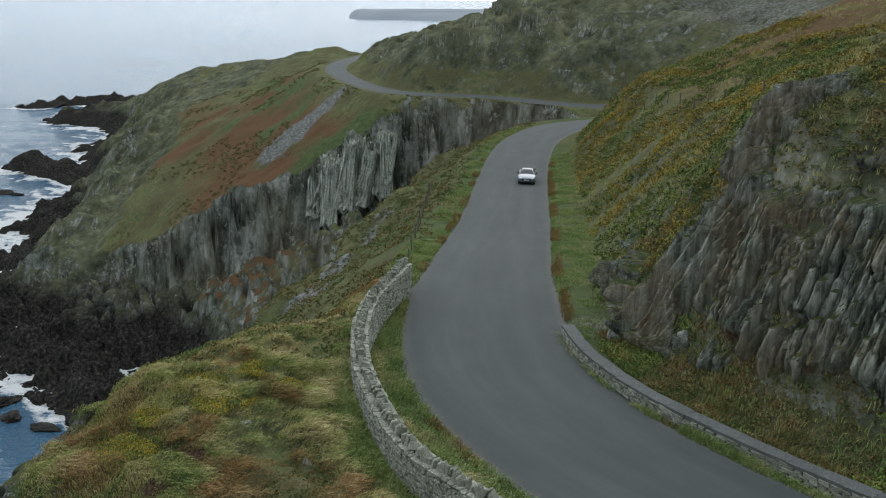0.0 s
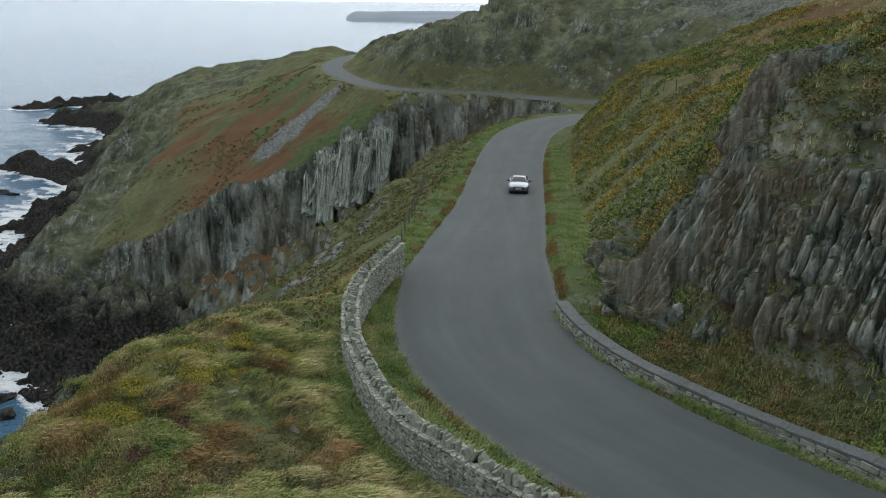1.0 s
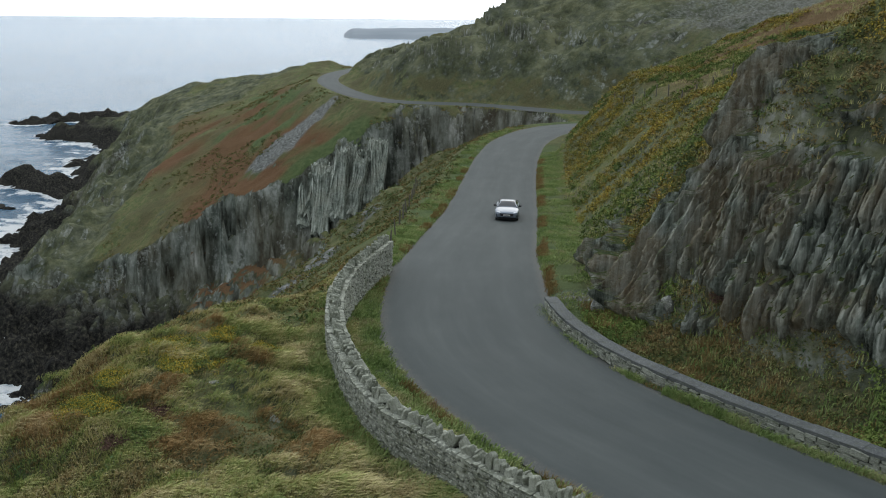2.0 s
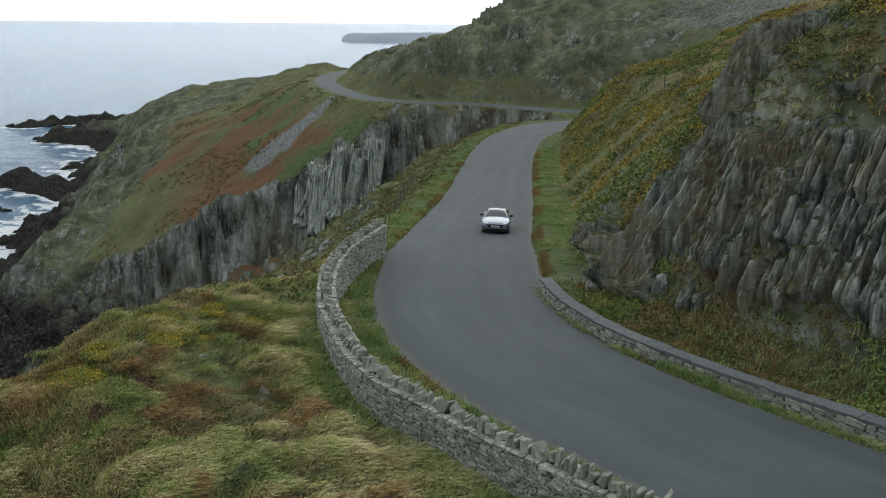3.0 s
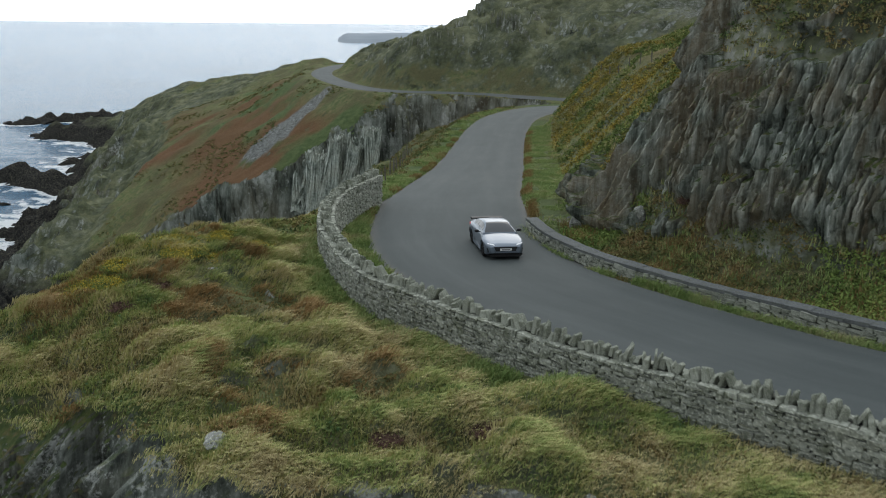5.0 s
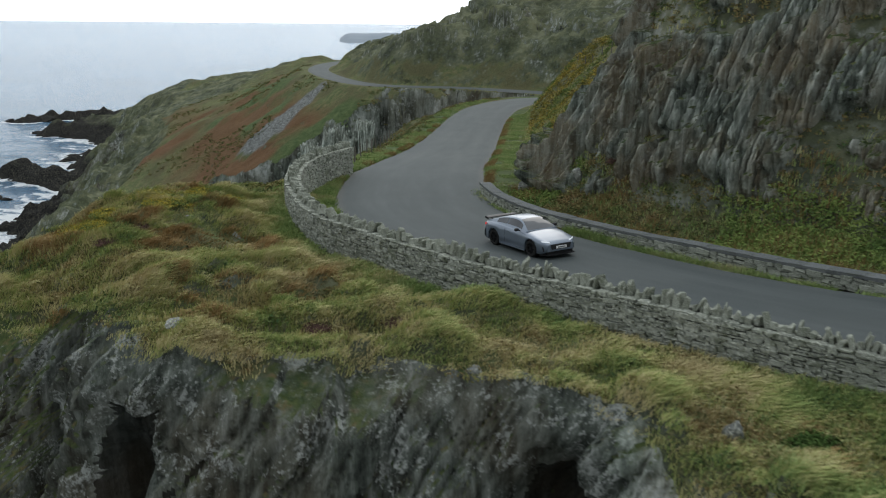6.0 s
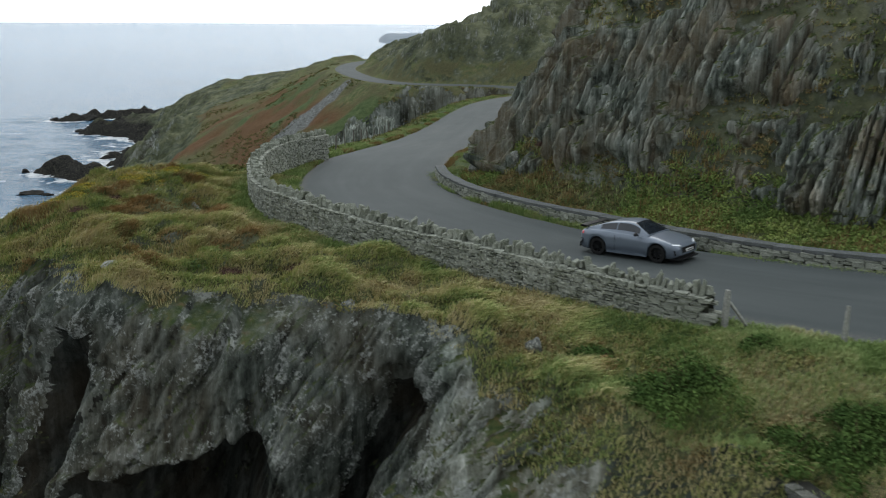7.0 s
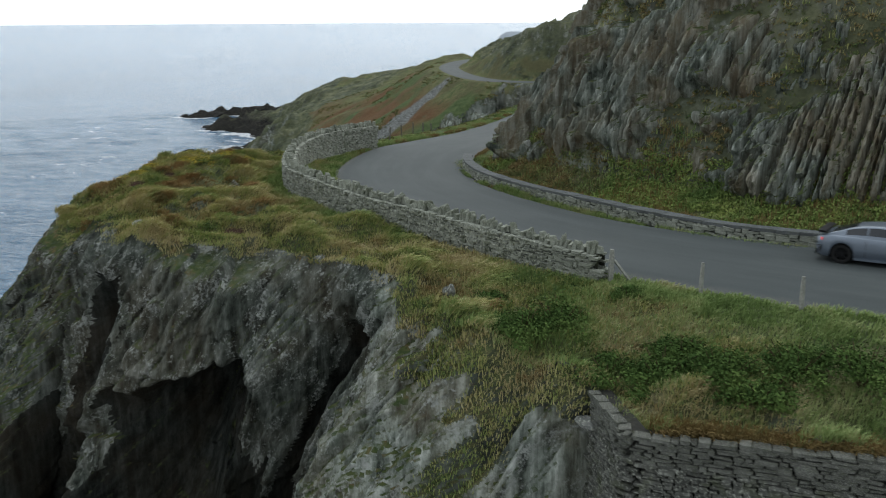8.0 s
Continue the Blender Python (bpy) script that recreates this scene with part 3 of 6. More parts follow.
def build_ground():
    xs = steps((-300, -150, 3), (-150, -90, 1.1), (-90, -24, 0.7), (-24, -15, 0.4), (-15, 16, 0.27), (16, 40, 0.42), (40, 80, 1.6), (80, 240, 5))
    ys = steps((-60, -14, 3), (-14, 5, 0.4), (5, 35, 0.27), (35, 76, 0.4), (76, 140, 0.9), (140, 210, 0.55), (210, 330, 1.4), (330, 640, 3.0), (640, 900, 10))
    gx, gy = np.meshgrid(xs, ys)
    z, off, sea, out, ry, s = ground_height(gx, gy)
    ob = sheet("ground", gx, gy, z, MAT["ground"])
    tagged(ob, "green and russet heath with turf, scree and rocky sea cliffs", "ground", kind="structure")
    n1, n2 = fbm(gx * 0.03, gy * 0.03, 1.0, 4), fbm(gx * 0.07, gy * 0.07, 21.0, 4)
    farsea = sea * smooth(165, 200, ry)
    red = farsea * smooth(-0.25, 0.15, n1 + 0.36 - 0.013 * np.abs(off - 40)) * 0.95 * smooth(4, 14, off) * (1 - smooth(275, 320, ry)) + sea * (ry > 34) * (ry < 150) * smooth(0.0, 0.5, n2) * 0.45
    fern = farsea * smooth(0.0, 0.3, n2 + 0.1 - 0.02 * np.abs(off - 14)) + sea * (ry > 34) * (ry < 150) * smooth(0.0, 0.3, n1) * 0.7
    red = red + (1 - sea) * (ry > 44) * (ry < 135) * smooth(9, 16, off) * smooth(-0.1, 0.3, n1 + 0.1) * 0.75
    fern = fern + 0.85 * (1 - smooth(1.4, 3.0, off)) * (ry < 140) * (1 - smooth(0.2, 0.6, n2))
    red = red + 0.9 * farsea * smooth(-14, -7, out) * (1 - smooth(-1, 2, out)) * smooth(22, 30, -gx) * (1 - smooth(265, 290, gy)) * smooth(-0.3, 0.1, n1 + 0.08)
    # two tongues of scree
    def tongue(ax, ay, bx, by, w0, w1):
        ex, ey = bx - ax, by - ay
        u = np.clip(((gx - ax) * ex + (gy - ay) * ey) / (ex * ex + ey * ey), 0, 1)
        d = np.hypot(gx - ax - u * ex, gy - ay - u * ey) + n2 * 2.5 + 1.5 * fbm(gx * 0.35, gy * 0.35, 2.0, 3)
        return smooth(0.0, 1.0, (w0 + (w1 - w0) * u - d))
    scree = np.maximum(tongue(-24, 214, -37, 202, 2.6, 7.0), tongue(-6.0, 92, -11, 64, 1.0, 2.6)) * sea
    scree = np.maximum(scree, 0.7 * (1 - sea) * smooth(120, 150, ry) * smooth(8, 16, off) * smooth(-0.25, 0.2, n2 + 0.1))
    scree = np.maximum(scree, tongue(6.9, 40.6, 8.6, 40.2, 1.3, 1.0))
    paint(ob, "cover", np.stack((np.clip(red, 0, 1).ravel(), np.clip(fern, 0, 1).ravel(), scree.ravel()), 1))
    # bare rock: the ribs and shores west of the heath, the farther headland, the hill over the far road
    low = 1 - smooth(SEA + 7, SEA + 18, z)
    rocky = farsea * smooth(-4, 3, out + 7 * n2) * smooth(196, 205, gy) + farsea * smooth(305, 330, gy) * smooth(-0.5, 0.1, n2 + 0.25) * smooth(35, 60, off)
    rocky = np.maximum(rocky, low)
    hill = (1 - sea) * smooth(165, 185, ry) * smooth(3, 9, off) * smooth(-0.45, 0.0, n1 + 0.6 * n2 + 0.25 - 0.5 * smooth(225, 260, ry) * (1 - smooth(30, 50, off)))
    rocky = np.maximum(rocky, 0.9 * hill)
    paint(ob, "bare", np.repeat(np.clip(rocky, 0, 1).reshape(-1, 1), 3, 1))
    return ob


def build_sea():
    rad = np.concatenate((np.arange(0, 640, 4.0), np.geomspace(640, 4850, 60)))
    ang = np.radians(np.linspace(-100, 45, 260))
    r, a = np.meshgrid(rad, ang, indexing="ij")
    px, py = -20 + r * np.sin(a), 30 + r * np.cos(a)
    near = 1 - smooth(400, 1000, r)
    pz = SEA + 36 * smooth(2600, 4900, r) ** 1.5 + near * 0.8 * fbm(px * 0.05, py * 0.12, 2.0, 3) + near * 0.3 * fbm(px * 0.3, py * 0.4, 2.0, 2)
    ob = sheet("water", px, py, pz, MAT["sea"], flip=True)
    tagged(ob, "grey-blue choppy sea with white foam along the rocks", "sea", kind="structure")
    inner = r < 680
    foam = np.zeros(px.shape)
    hz, *_ = ground_height(px[inner], py[inner])
    foam[inner] = smooth(SEA - 7.0, SEA - 1.0, hz + 3.0 * fbm(px[inner] * 0.05, py[inner] * 0.05, 6.0, 3)) * 0.62
    foam += 0.17 * smooth(0.2, 0.7, fbm(px * 0.03, py * 0.09, 3.0, 4)) * near
    paint(ob, "foam", np.repeat(foam.reshape(-1, 1), 3, 1))
    return ob


def build_road():
    line = ROAD_LINE
    left = lefts(line)
    across = np.linspace(-1, 1, 13)
    wob = 0.22 * fbm(along(line) * 0.5, 0.0, 0.0, 3)
    half = line[:, 3] + 0.28
    o = across[None, :] * half[:, None] + np.where(np.abs(across) > 0.99, 1, 0)[None, :] * wob[:, None]
    px, py = line[:, 0:1] + left[:, 0:1] * o, line[:, 1:2] + left[:, 1:2] * o
    pz = line[:, 2:3] + 0.05 * (1 - across[None, :] ** 2) - 0.12 * (np.abs(across)[None, :] > 0.99)
    uv = np.stack(np.broadcast_arrays((across[None, :] + 1) / 2, along(line)[:, None] * 0.1), -1)
    ob = sheet("road", px, py, pz, MAT["asphalt"], flip=True, uv=np.ascontiguousarray(uv))
    return tagged(ob, "narrow grey asphalt coast road without markings", "road", kind="structure")


ground = build_ground()
water = build_sea()
road = build_road()


# ---- rock faces ----
INLAND = [(9.6, 54), (9.1, 50), (8.9, 46), (8.6, 42), (8.5, 38.5), (9.0, 35.5), (10.4, 32.6), (12.3, 29.8), (14.2, 27.2), (16.2, 24.6), (18.4, 21.8), (20.8, 19.4), (24, 17.6), (28, 15.8), (34, 13), (42, 9)]


def rock_cover(x, y, z):
    """Below nothing plants hold on the cut rock, above it is bare."""
    return fbm(x * 0.22 + 3, y * 0.22, z * 0.3, 4)


def build_inland_crag():
    line = spline(INLAND, 0.062)
    s, left = along(line), lefts(line)
    v = np.linspace(0, 9.2, 130)
    px, py = line[:, 0:1] + left[:, 0:1] * v, line[:, 1:2] + left[:, 1:2] * v
    pz = ground_height(px, py)[0]
    su, sv = np.broadcast_arrays(s[:, None], v[None, :] * 1.6)
    top = 8.4 - 6.6 * smooth(36, 50, line[:, 1:2]) + 1.2 * fbm(s[:, None] * 0.3, 0, 4.0, 3)
    foot = 0.25 - 0.3 * smooth(31, 36, line[:, 1:2]) - 0.5 * (1 - smooth(17, 22, line[:, 1:2])) + 0.5 * fbm(s[:, None] * 0.5, 0, 14.0, 3)
    bare = smooth(-0.1, 0.2, rock_cover(px, py, pz) + 0.2) * smooth(0, 0.9, v[None, :] - foot) * (1 - smooth(-0.5, 1.0, v[None, :] - top))
    su = su + 0.35 * fbm(su * 0.12, sv * 0.08, 51.0, 2)
    d = 0.55 * blocks(su, sv, 2.4, 7.0, -0.1, 3, 0.1) + 0.55 * blocks(su, sv, 0.95, 3.6, -0.1, 5, 0.12) + 0.55 * blocks(su, sv, 0.42, 2.1, -0.1, 9, 0.15) + 0.26 * blocks(su, sv, 0.2, 1.2, -0.1, 13, 0.2)
    d = d - 0.25 + 0.45 * fbm(su * 0.2, sv * 0.12, 6.0, 2) + 0.12 * fbm(su * 1.6, sv * 1.6, 1.0, 3)
    d = bare * d + (1 - bare) * (-0.45)
    lx, ly = np.broadcast_arrays(left[:, 0:1], left[:, 1:2])
    ob = sheet("rock_face", px - lx * d, py - ly * d, pz + 0.35 * d, MAT["rock"])
    ob.data.polygons.foreach_set("use_smooth", np.zeros(len(ob.data.polygons), bool))
    return tagged(ob, "dark upright slate strata in the road cutting, mossy on its ledges", "rock face", kind="structure")


def bell(a, centre, width):
    return np.exp(-((a - centre) / width) ** 2)


def build_sea_cliff():
    line = EDGE_FINE
    s, left = along(line), lefts(line)
    v = np.concatenate((np.linspace(-5.2, 0, 34, endpoint=False), np.linspace(0, 16.5, 200)))
    down = np.maximum(v, 0)[None, :]
    ex, ey = line[:, 0:1], line[:, 1:2]
    su, sv = np.broadcast_arrays(s[:, None], down)
    x_of = np.interp(s, s, line[:, 0])[:, None]
    # the face: it lies back in pale slabs on one side and rounds off on the other; between them a block overhangs a dark recess
    slabs = smooth(7.0, 9.4, ex) * (1 - smooth(11.8, 14.4, ex))
    round_off = smooth(5.5, 8.0, -ex)
    behind = smooth(14.4, 15.0, ex)
    out = down * (0.30 + 0.42 * slabs + 0.30 * round_off) * (1 - behind) + 0.3 * smooth(0, 0.8, down) * (1 - behind)
    mid = x_of - 0.10 * sv                                   # the features drift along the dip
    block = bell(mid + 0.2 * sv, 0.4, 2.5) * (ey < 17)
    arch = 3.7 - 0.42 * (ex - 0.4) + 0.08 * (ex - 0.4) ** 2 + 0.9 * fbm(s[:, None] * 0.6, 0.0, 37.0, 4)
    out = out + block * (1.0 * smooth(0.1, 1.0, down) * (1 - smooth(arch, arch + 0.6, down)) - 3.0 * smooth(arch, arch + 1.2, down) * (1 - 0.4 * smooth(9, 15, down)))
    out = out + 1.9 * bell(x_of - 5.0 + 0.46 * sv, 0, 1.25) * smooth(0.8, 4.0, down)          # the buttress
    out = out - 1.8 * bell(x_of - 7.6 + 0.42 * sv, 0, 0.75) * smooth(0.8, 3.0, down)          # the gully beside it
    out = out - 2.0 * bell(x_of + 3.7 + 0.12 * sv, 0, 0.5) * smooth(1.0, 3.5, down)          # a cleft
    out = out - 1.4 * bell(x_of + 6.6, 0, 0.7) * smooth(0.8, 3.0, down)
    off = np.where(v[None, :] < 0, np.minimum(v, 0)[None, :], out)
    px, py = ex + left[:, 0:1] * off, ey + left[:, 1:2] * off
    rim_x, rim_y = ex + left[:, 0:1] * np.minimum(v, 0)[None, :], ey + left[:, 1:2] * np.minimum(v, 0)[None, :]
    tz = EDGE_TOP(rim_x, rim_y)
    pz = np.where(v[None, :] < 0, tz + 0.04, tz[:, 34:35] - down + 0.04)
    w = su - 0.6 * sv
    rug = 1.0 * (ridged(w * 0.20, sv * 0.05, 3.0, 3) - 0.6) + 0.7 * (ridged(w * 0.62, sv * 0.11, 8.0, 3) - 0.55) + 0.3 * (ridged(w * 1.9, sv * 0.3, 5.0, 3) - 0.5)
    rug = rug + 0.42 * (blocks(su, sv, 1.7, 3.2, -0.5, 31, 0.2) - 0.4) + 0.2 * (blocks(su, sv, 0.55, 1.9, -0.6, 32, 0.25) - 0.4) + 0.12 * (blocks(su, sv, 0.26, 0.9, -0.6, 33, 0.3) - 0.4) + 0.09 * fbm(su * 3, sv * 2.4, 2.0, 3)
    d = rug * smooth(-0.15, 1.2, v[None, :]) * (1 - behind)
    lip = 0.35 * fbm(su * 0.7, 0.0, 4.0, 3) * smooth(-1.5, 0, v[None, :]) * (1 - behind)
    lx, ly = np.broadcast_arrays(left[:, 0:1], left[:, 1:2])
    ends = smooth(-5.2, -4.5, v[None, :])
    ob = sheet("sea_cliff", px + lx * (d + lip), py + ly * (d + lip), pz - 0.4 * (1 - ends) + 0.16 * smooth(0.2, 1.5, v[None, :]) * fbm(su * 1.2, sv * 1.2, 9.0, 3), MAT["sea_rock"])
    ob.data.materials.append(MAT["ground"])
    rows, cols = px.shape
    turf = (v[None, :-1] < 0.0 + 0.7 * fbm(s[:-1, None] * 0.8, v[None, :-1] * 0.5, 3.0, 3) + 0.55 * slabs[:-1] - 0.7 * smooth(1, 6, -ex[:-1]) + 1.1 * smooth(11.4, 13, ex[:-1])).astype(np.int32)
    # turf also holds in the gullies of the slabs
    held = (fbm(w[:-1, :-1] * 0.5, sv[:-1, :-1] * 0.13, 15.0, 3) > 0.33) & (slabs[:-1] > 0.5) & (sv[:-1, :-1] < 9)
    turf = np.maximum(turf, held.astype(np.int32))
    # wet black rock, with the shade of recess, gully and cleft painted in
    ob.data.materials.append(MAT["wet_shaded_cliff"])
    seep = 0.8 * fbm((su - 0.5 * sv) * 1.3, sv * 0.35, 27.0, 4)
    wet_shade = ((block > 0.28 + 0.3 * seep) & (down > arch + 0.25 + 0.3 * seep)) | (bell(x_of - 7.6 + 0.42 * sv, 0, 0.8) > 0.55 + seep) & (down > 2.2) | (bell(x_of + 3.7 + 0.12 * sv, 0, 0.55) > 0.5 + seep) & (down > 1.5) | (down > 8.5 + 5 * seep) & (slabs < 0.3)
    turf = np.where(wet_shade[:-1, :-1], 2, turf).astype(np.int32)
    ob.data.materials.append(MAT["moss_cliff"])
    mossy = x_of + 0.0 * sv < -5.2 + 2 * seep
    turf = np.where(mossy[:-1, :-1] & (turf == 0), 3, turf).astype(np.int32)
    ob.data.materials.append(MAT["pale_cliff"])
    pale = ((slabs + 0.0 * sv > 0.45 + 0.6 * seep) | (ex > 11.5)) & (sv < 12)
    turf = np.where(pale[:-1, :-1] & (turf == 0), 4, turf).astype(np.int32)
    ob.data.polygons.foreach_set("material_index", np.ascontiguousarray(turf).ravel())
    return tagged(ob, "grey lichen-spotted sea cliff with a dark overhung recess", "cliff", kind="structure")


EDGE_FULL = spline(EDGE, 0.085)
cut = (EDGE_FULL[:, 0] < 19.0) & (EDGE_FULL[:, 1] < 33)
EDGE_FINE = EDGE_FULL[cut]
EDGE_NEAR = EDGE_LINE[EDGE_LINE[:, 1] < 60]


def EDGE_TOP(px, py):
    """The turf's height near the cliff edge, carried on past it."""
    r, side, c = road_by(px, py)
    e, eside, _ = nearest(EDGE_NEAR, px, py)
    return turf_height(px, py, np.maximum(r - c[..., 3], 0), c[..., 2], np.where(eside > 0, np.minimum(e, 0.0), -e))


crag = build_inland_crag()
sea_cliff = build_sea_cliff()


# ---- dry-stone walls ----
def rough_box(rng, name, material, cap=False):
    """A roughly squared stone of unit size with chipped corners."""
    bm = bmesh.new()
    bmesh.ops.create_cube(bm, size=1)
    for vert in bm.verts:
        vert.co *= 1 + rng.uniform(-0.16, 0.06)
        vert.co += Vector([rng.uniform(-0.07, 0.07) for _ in range(3)])
        if cap and vert.co.z > 0:
            vert.co.x *= rng.uniform(0.45, 0.95)
            vert.co.y *= rng.uniform(0.5, 1.0)
            vert.co.z *= rng.uniform(0.75, 1.15)
    bmesh.ops.bevel(bm, geom=bm.edges[:], offset=0.07, segments=1, affect="EDGES")
    me = bpy.data.meshes.new(name)
    bm.to_mesh(me)
    bm.free()
    me.materials.append(material)
    return me


def join_meshes(items):
    """Vertices and faces of many placed copies of meshes."""
    verts, faces, base = [], [], 0
    cache = {}
    for me, m in items:
        if me.name not in cache:
            co = np.empty(len(me.vertices) * 3)
            me.vertices.foreach_get("co", co)
            cache[me.name] = (co.reshape(-1, 3), [tuple(p.vertices) for p in me.polygons])
        co, polys = cache[me.name]
        mm = np.array(m)
        verts.append(co @ mm[:3, :3].T + mm[:3, 3])
        faces += [tuple(i + base for i in p) for p in polys]
        base += len(co)
    return np.vstack(verts).tolist(), faces


def placed(x, y, z, yaw, size, tilt=0.0, roll=0.0):
    return Matrix.LocRotScale((x, y, z), Euler((tilt, roll, yaw)), size)


def stone_courses(line, left, s, face, height, courses, rng, variants, lengths=(0.22, 0.62), depth=0.28):
    """Places for the stones of one face: (distance along the wall, mesh, matrix)."""
    out = []
    for c in range(courses):
        at = rng.uniform(0, 0.4)
        h = height / courses
        while at < s[-1] - 0.2:
            ln = rng.uniform(*lengths)
            mid = min(at + ln / 2, s[-1])
            x, y, z = (np.interp(mid, s, line[:, k]) for k in range(3))
            lx, ly = np.interp(mid, s, left[:, 0]), np.interp(mid, s, left[:, 1])
            push = face + math.copysign(rng.uniform(-0.05, 0.045), face)
            hh = h * rng.choice((0.7, 0.9, 1.05, 1.3, 1.7))
            out.append((mid, rng.choice(variants), placed(x + lx * push, y + ly * push, z + (c + 0.5) * h + rng.uniform(-0.015, 0.015), math.atan2(-lx, ly), (ln * 1.0, depth, hh), 0, rng.uniform(-0.05, 0.05))))
            at += ln * rng.uniform(0.97, 1.04)
    return out


def core(name, line, left, half, height, parent, material):
    o = np.array([-half, -half, half, half])
    z = line[:, 2:3] + np.array([-0.5, height, height, -0.5])
    ob = sheet(name, line[:, 0:1] + left[:, 0:1] * o, line[:, 1:2] + left[:, 1:2] * o, z, material)
    ob.data.polygons.foreach_set("use_smooth", np.zeros(len(ob.data.polygons), bool))
    ob.parent = parent
    return ob


# The coping's middle line and height.
WALL = [(-1.9, 46.6, 1.35), (-2.5, 43.5, 1.55), (-3.2, 40.0, 1.72), (-3.45, 36.5, 1.82), (-3.35, 34.4, 1.85), (-3.05, 32.0, 1.85), (-2.3, 29.0, 1.85), (-1.4, 26.3, 1.85), (-0.5, 24.6, 1.85), (0.9, 22.8, 1.86), (2.4, 21.0, 1.87),
        (3.7, 19.6, 1.88), (5.6, 17.7, 1.88), (8.0, 15.8, 1.88), (10.4, 13.8, 1.85), (12.9, 11.6, 1.84), (14.7, 10.35, 1.83)]


def build_stone_wall():
    rng = random.Random(5)
    top = spline(WALL, 0.4)
    line = top.copy()
    body, extra = 1.3, 0.6
    line[:, 2] = top[:, 2] - body - 0.27
    wall = new("stone_wall")
    tagged(wall, "grey dry-stone wall with jagged upright coping stones beside the road", "wall")
    left, s = lefts(line), along(line)
    core("core", line, left, 0.2, body - 0.03, wall, MAT["dark_joint"])
    variants = [rough_box(rng, "stone", MAT["stone"]) for _ in range(8)]
    line_low = line.copy()
    line_low[:, 2] -= extra
    items = stone_courses(line_low, left, s, 0.21, body + extra, 25, rng, variants, (0.12, 0.5)) + stone_courses(line_low, left, s, -0.21, body + extra, 25, rng, variants, (0.12, 0.5))
    outer = [i for i in items if i[0] > s[-1] - 14 and i[2].translation.y < 30]
    rng.shuffle(outer)
    chosen = set(id(i) for i in sorted(outer, key=lambda i: -i[0])[:290])
    for i in items:
        if id(i) in chosen:
            ob = new("stone", i[1])
            ob.parent, ob.matrix_basis = wall, i[2]
    rest = [(i[1], i[2]) for i in items if id(i) not in chosen]
    verts, faces = join_meshes(rest)
    stuff("stone_courses", verts, faces, MAT["stone"], wall)
    caps = [rough_box(rng, "coping_stone", MAT["coping"], True) for _ in range(9)]
    at, tops = 0.1, []
    while at < s[-1] - 0.05:
        thick = rng.uniform(0.07, 0.22)
        x, y, z = (np.interp(at, s, line[:, k]) for k in range(3))
        lx, ly = np.interp(at, s, left[:, 0]), np.interp(at, s, left[:, 1])
        high, shift = rng.choice((0.2, 0.28, 0.33, 0.38, 0.46)) * rng.uniform(0.85, 1.1), rng.uniform(-0.07, 0.07)
        m = placed(x + lx * shift, y + ly * shift, z + body + high * 0.36, math.atan2(-lx, ly) + rng.uniform(-0.35, 0.35), (thick, rng.uniform(0.24, 0.46), high), rng.uniform(-0.25, 0.25), rng.uniform(-0.5, 0.5))
        tops.append((rng.choice(caps), m))
        at += thick * rng.uniform(0.95, 1.4)
    single = min(290, len(tops) // 2)
    for me, m in tops[-single:]:
        ob = new("coping_stone", me)
        ob.parent, ob.matrix_basis = wall, m
    verts, faces = join_meshes(tops[:-single])
    stuff("coping_row", verts, faces, MAT["coping"], wall)
    return wall


KERB = [(6.25, 39.6, 0.45), (6.4, 38.0, 0.5), (6.8, 36, 0.5), (7.9, 33, 0.52), (9.3, 30.4, 0.58), (11.6, 26.9, 0.7), (13.2, 24.6, 0.85), (15.6, 21.4, 1.03), (17.8, 18.7, 1.2), (19.8, 16.6, 1.36), (22.5, 15.1, 1.48), (27, 13.0, 1.65), (34, 10.0, 1.75), (42, 6.2, 1.85)]


def build_kerb_wall():
    rng = random.Random(8)
    top = spline(KERB, 0.4)
    line = top.copy()
    line[:, 2] = top[:, 2] - 0.007 * top[:, 1] - 0.46
    left, s = lefts(line), along(line)
    wall = new("low_wall")
    tagged(wall, "low stone kerb wall capped with weathered grey slabs", "wall")
    core("core", line, left, 0.22, 0.36, wall, MAT["dark_joint"])
    variants = [rough_box(rng, "stone", MAT["stone"]) for _ in range(6)]
    line_low = line.copy()
    line_low[:, 2] -= 0.12
    items = stone_courses(line_low, left, s, -0.2, 0.48, 4, rng, variants, (0.25, 0.6), 0.2)
    near = [i for i in items if 8 < i[0] < 31]
    chosen = set(id(i) for i in near[:280])
    for i in items:
        if id(i) in chosen:
            ob = new("stone", i[1])
            ob.parent, ob.matrix_basis = wall, i[2]
    verts, faces = join_meshes([(i[1], i[2]) for i in items if id(i) not in chosen])
    stuff("stone_courses", verts, faces, MAT["stone"], wall)
    slabs = [rough_slab(rng) for _ in range(4)]
    at = 0.0
    while at < s[-1] - 0.7:
        ln = rng.uniform(0.8, 1.3)
        a, b = at, min(at + ln, s[-1])
        p, q = ([np.interp(k, s, line[:, c]) for c in range(3)] for k in (a, b))
        mid = [(i + j) / 2 for i, j in zip(p, q)]
        yaw = math.atan2(q[1] - p[1], q[0] - p[0])
        ob = new("coping_slab", rng.choice(slabs))
        ob.parent = wall
        ob.matrix_basis = placed(mid[0], mid[1], mid[2] + 0.42 + rng.uniform(-0.008, 0.008), yaw + rng.uniform(-0.02, 0.02), (b - a + 0.01, 0.6, 0.13), rng.uniform(-0.03, 0.03), -math.atan2(q[2] - p[2], b - a))
        at += ln
    return wall


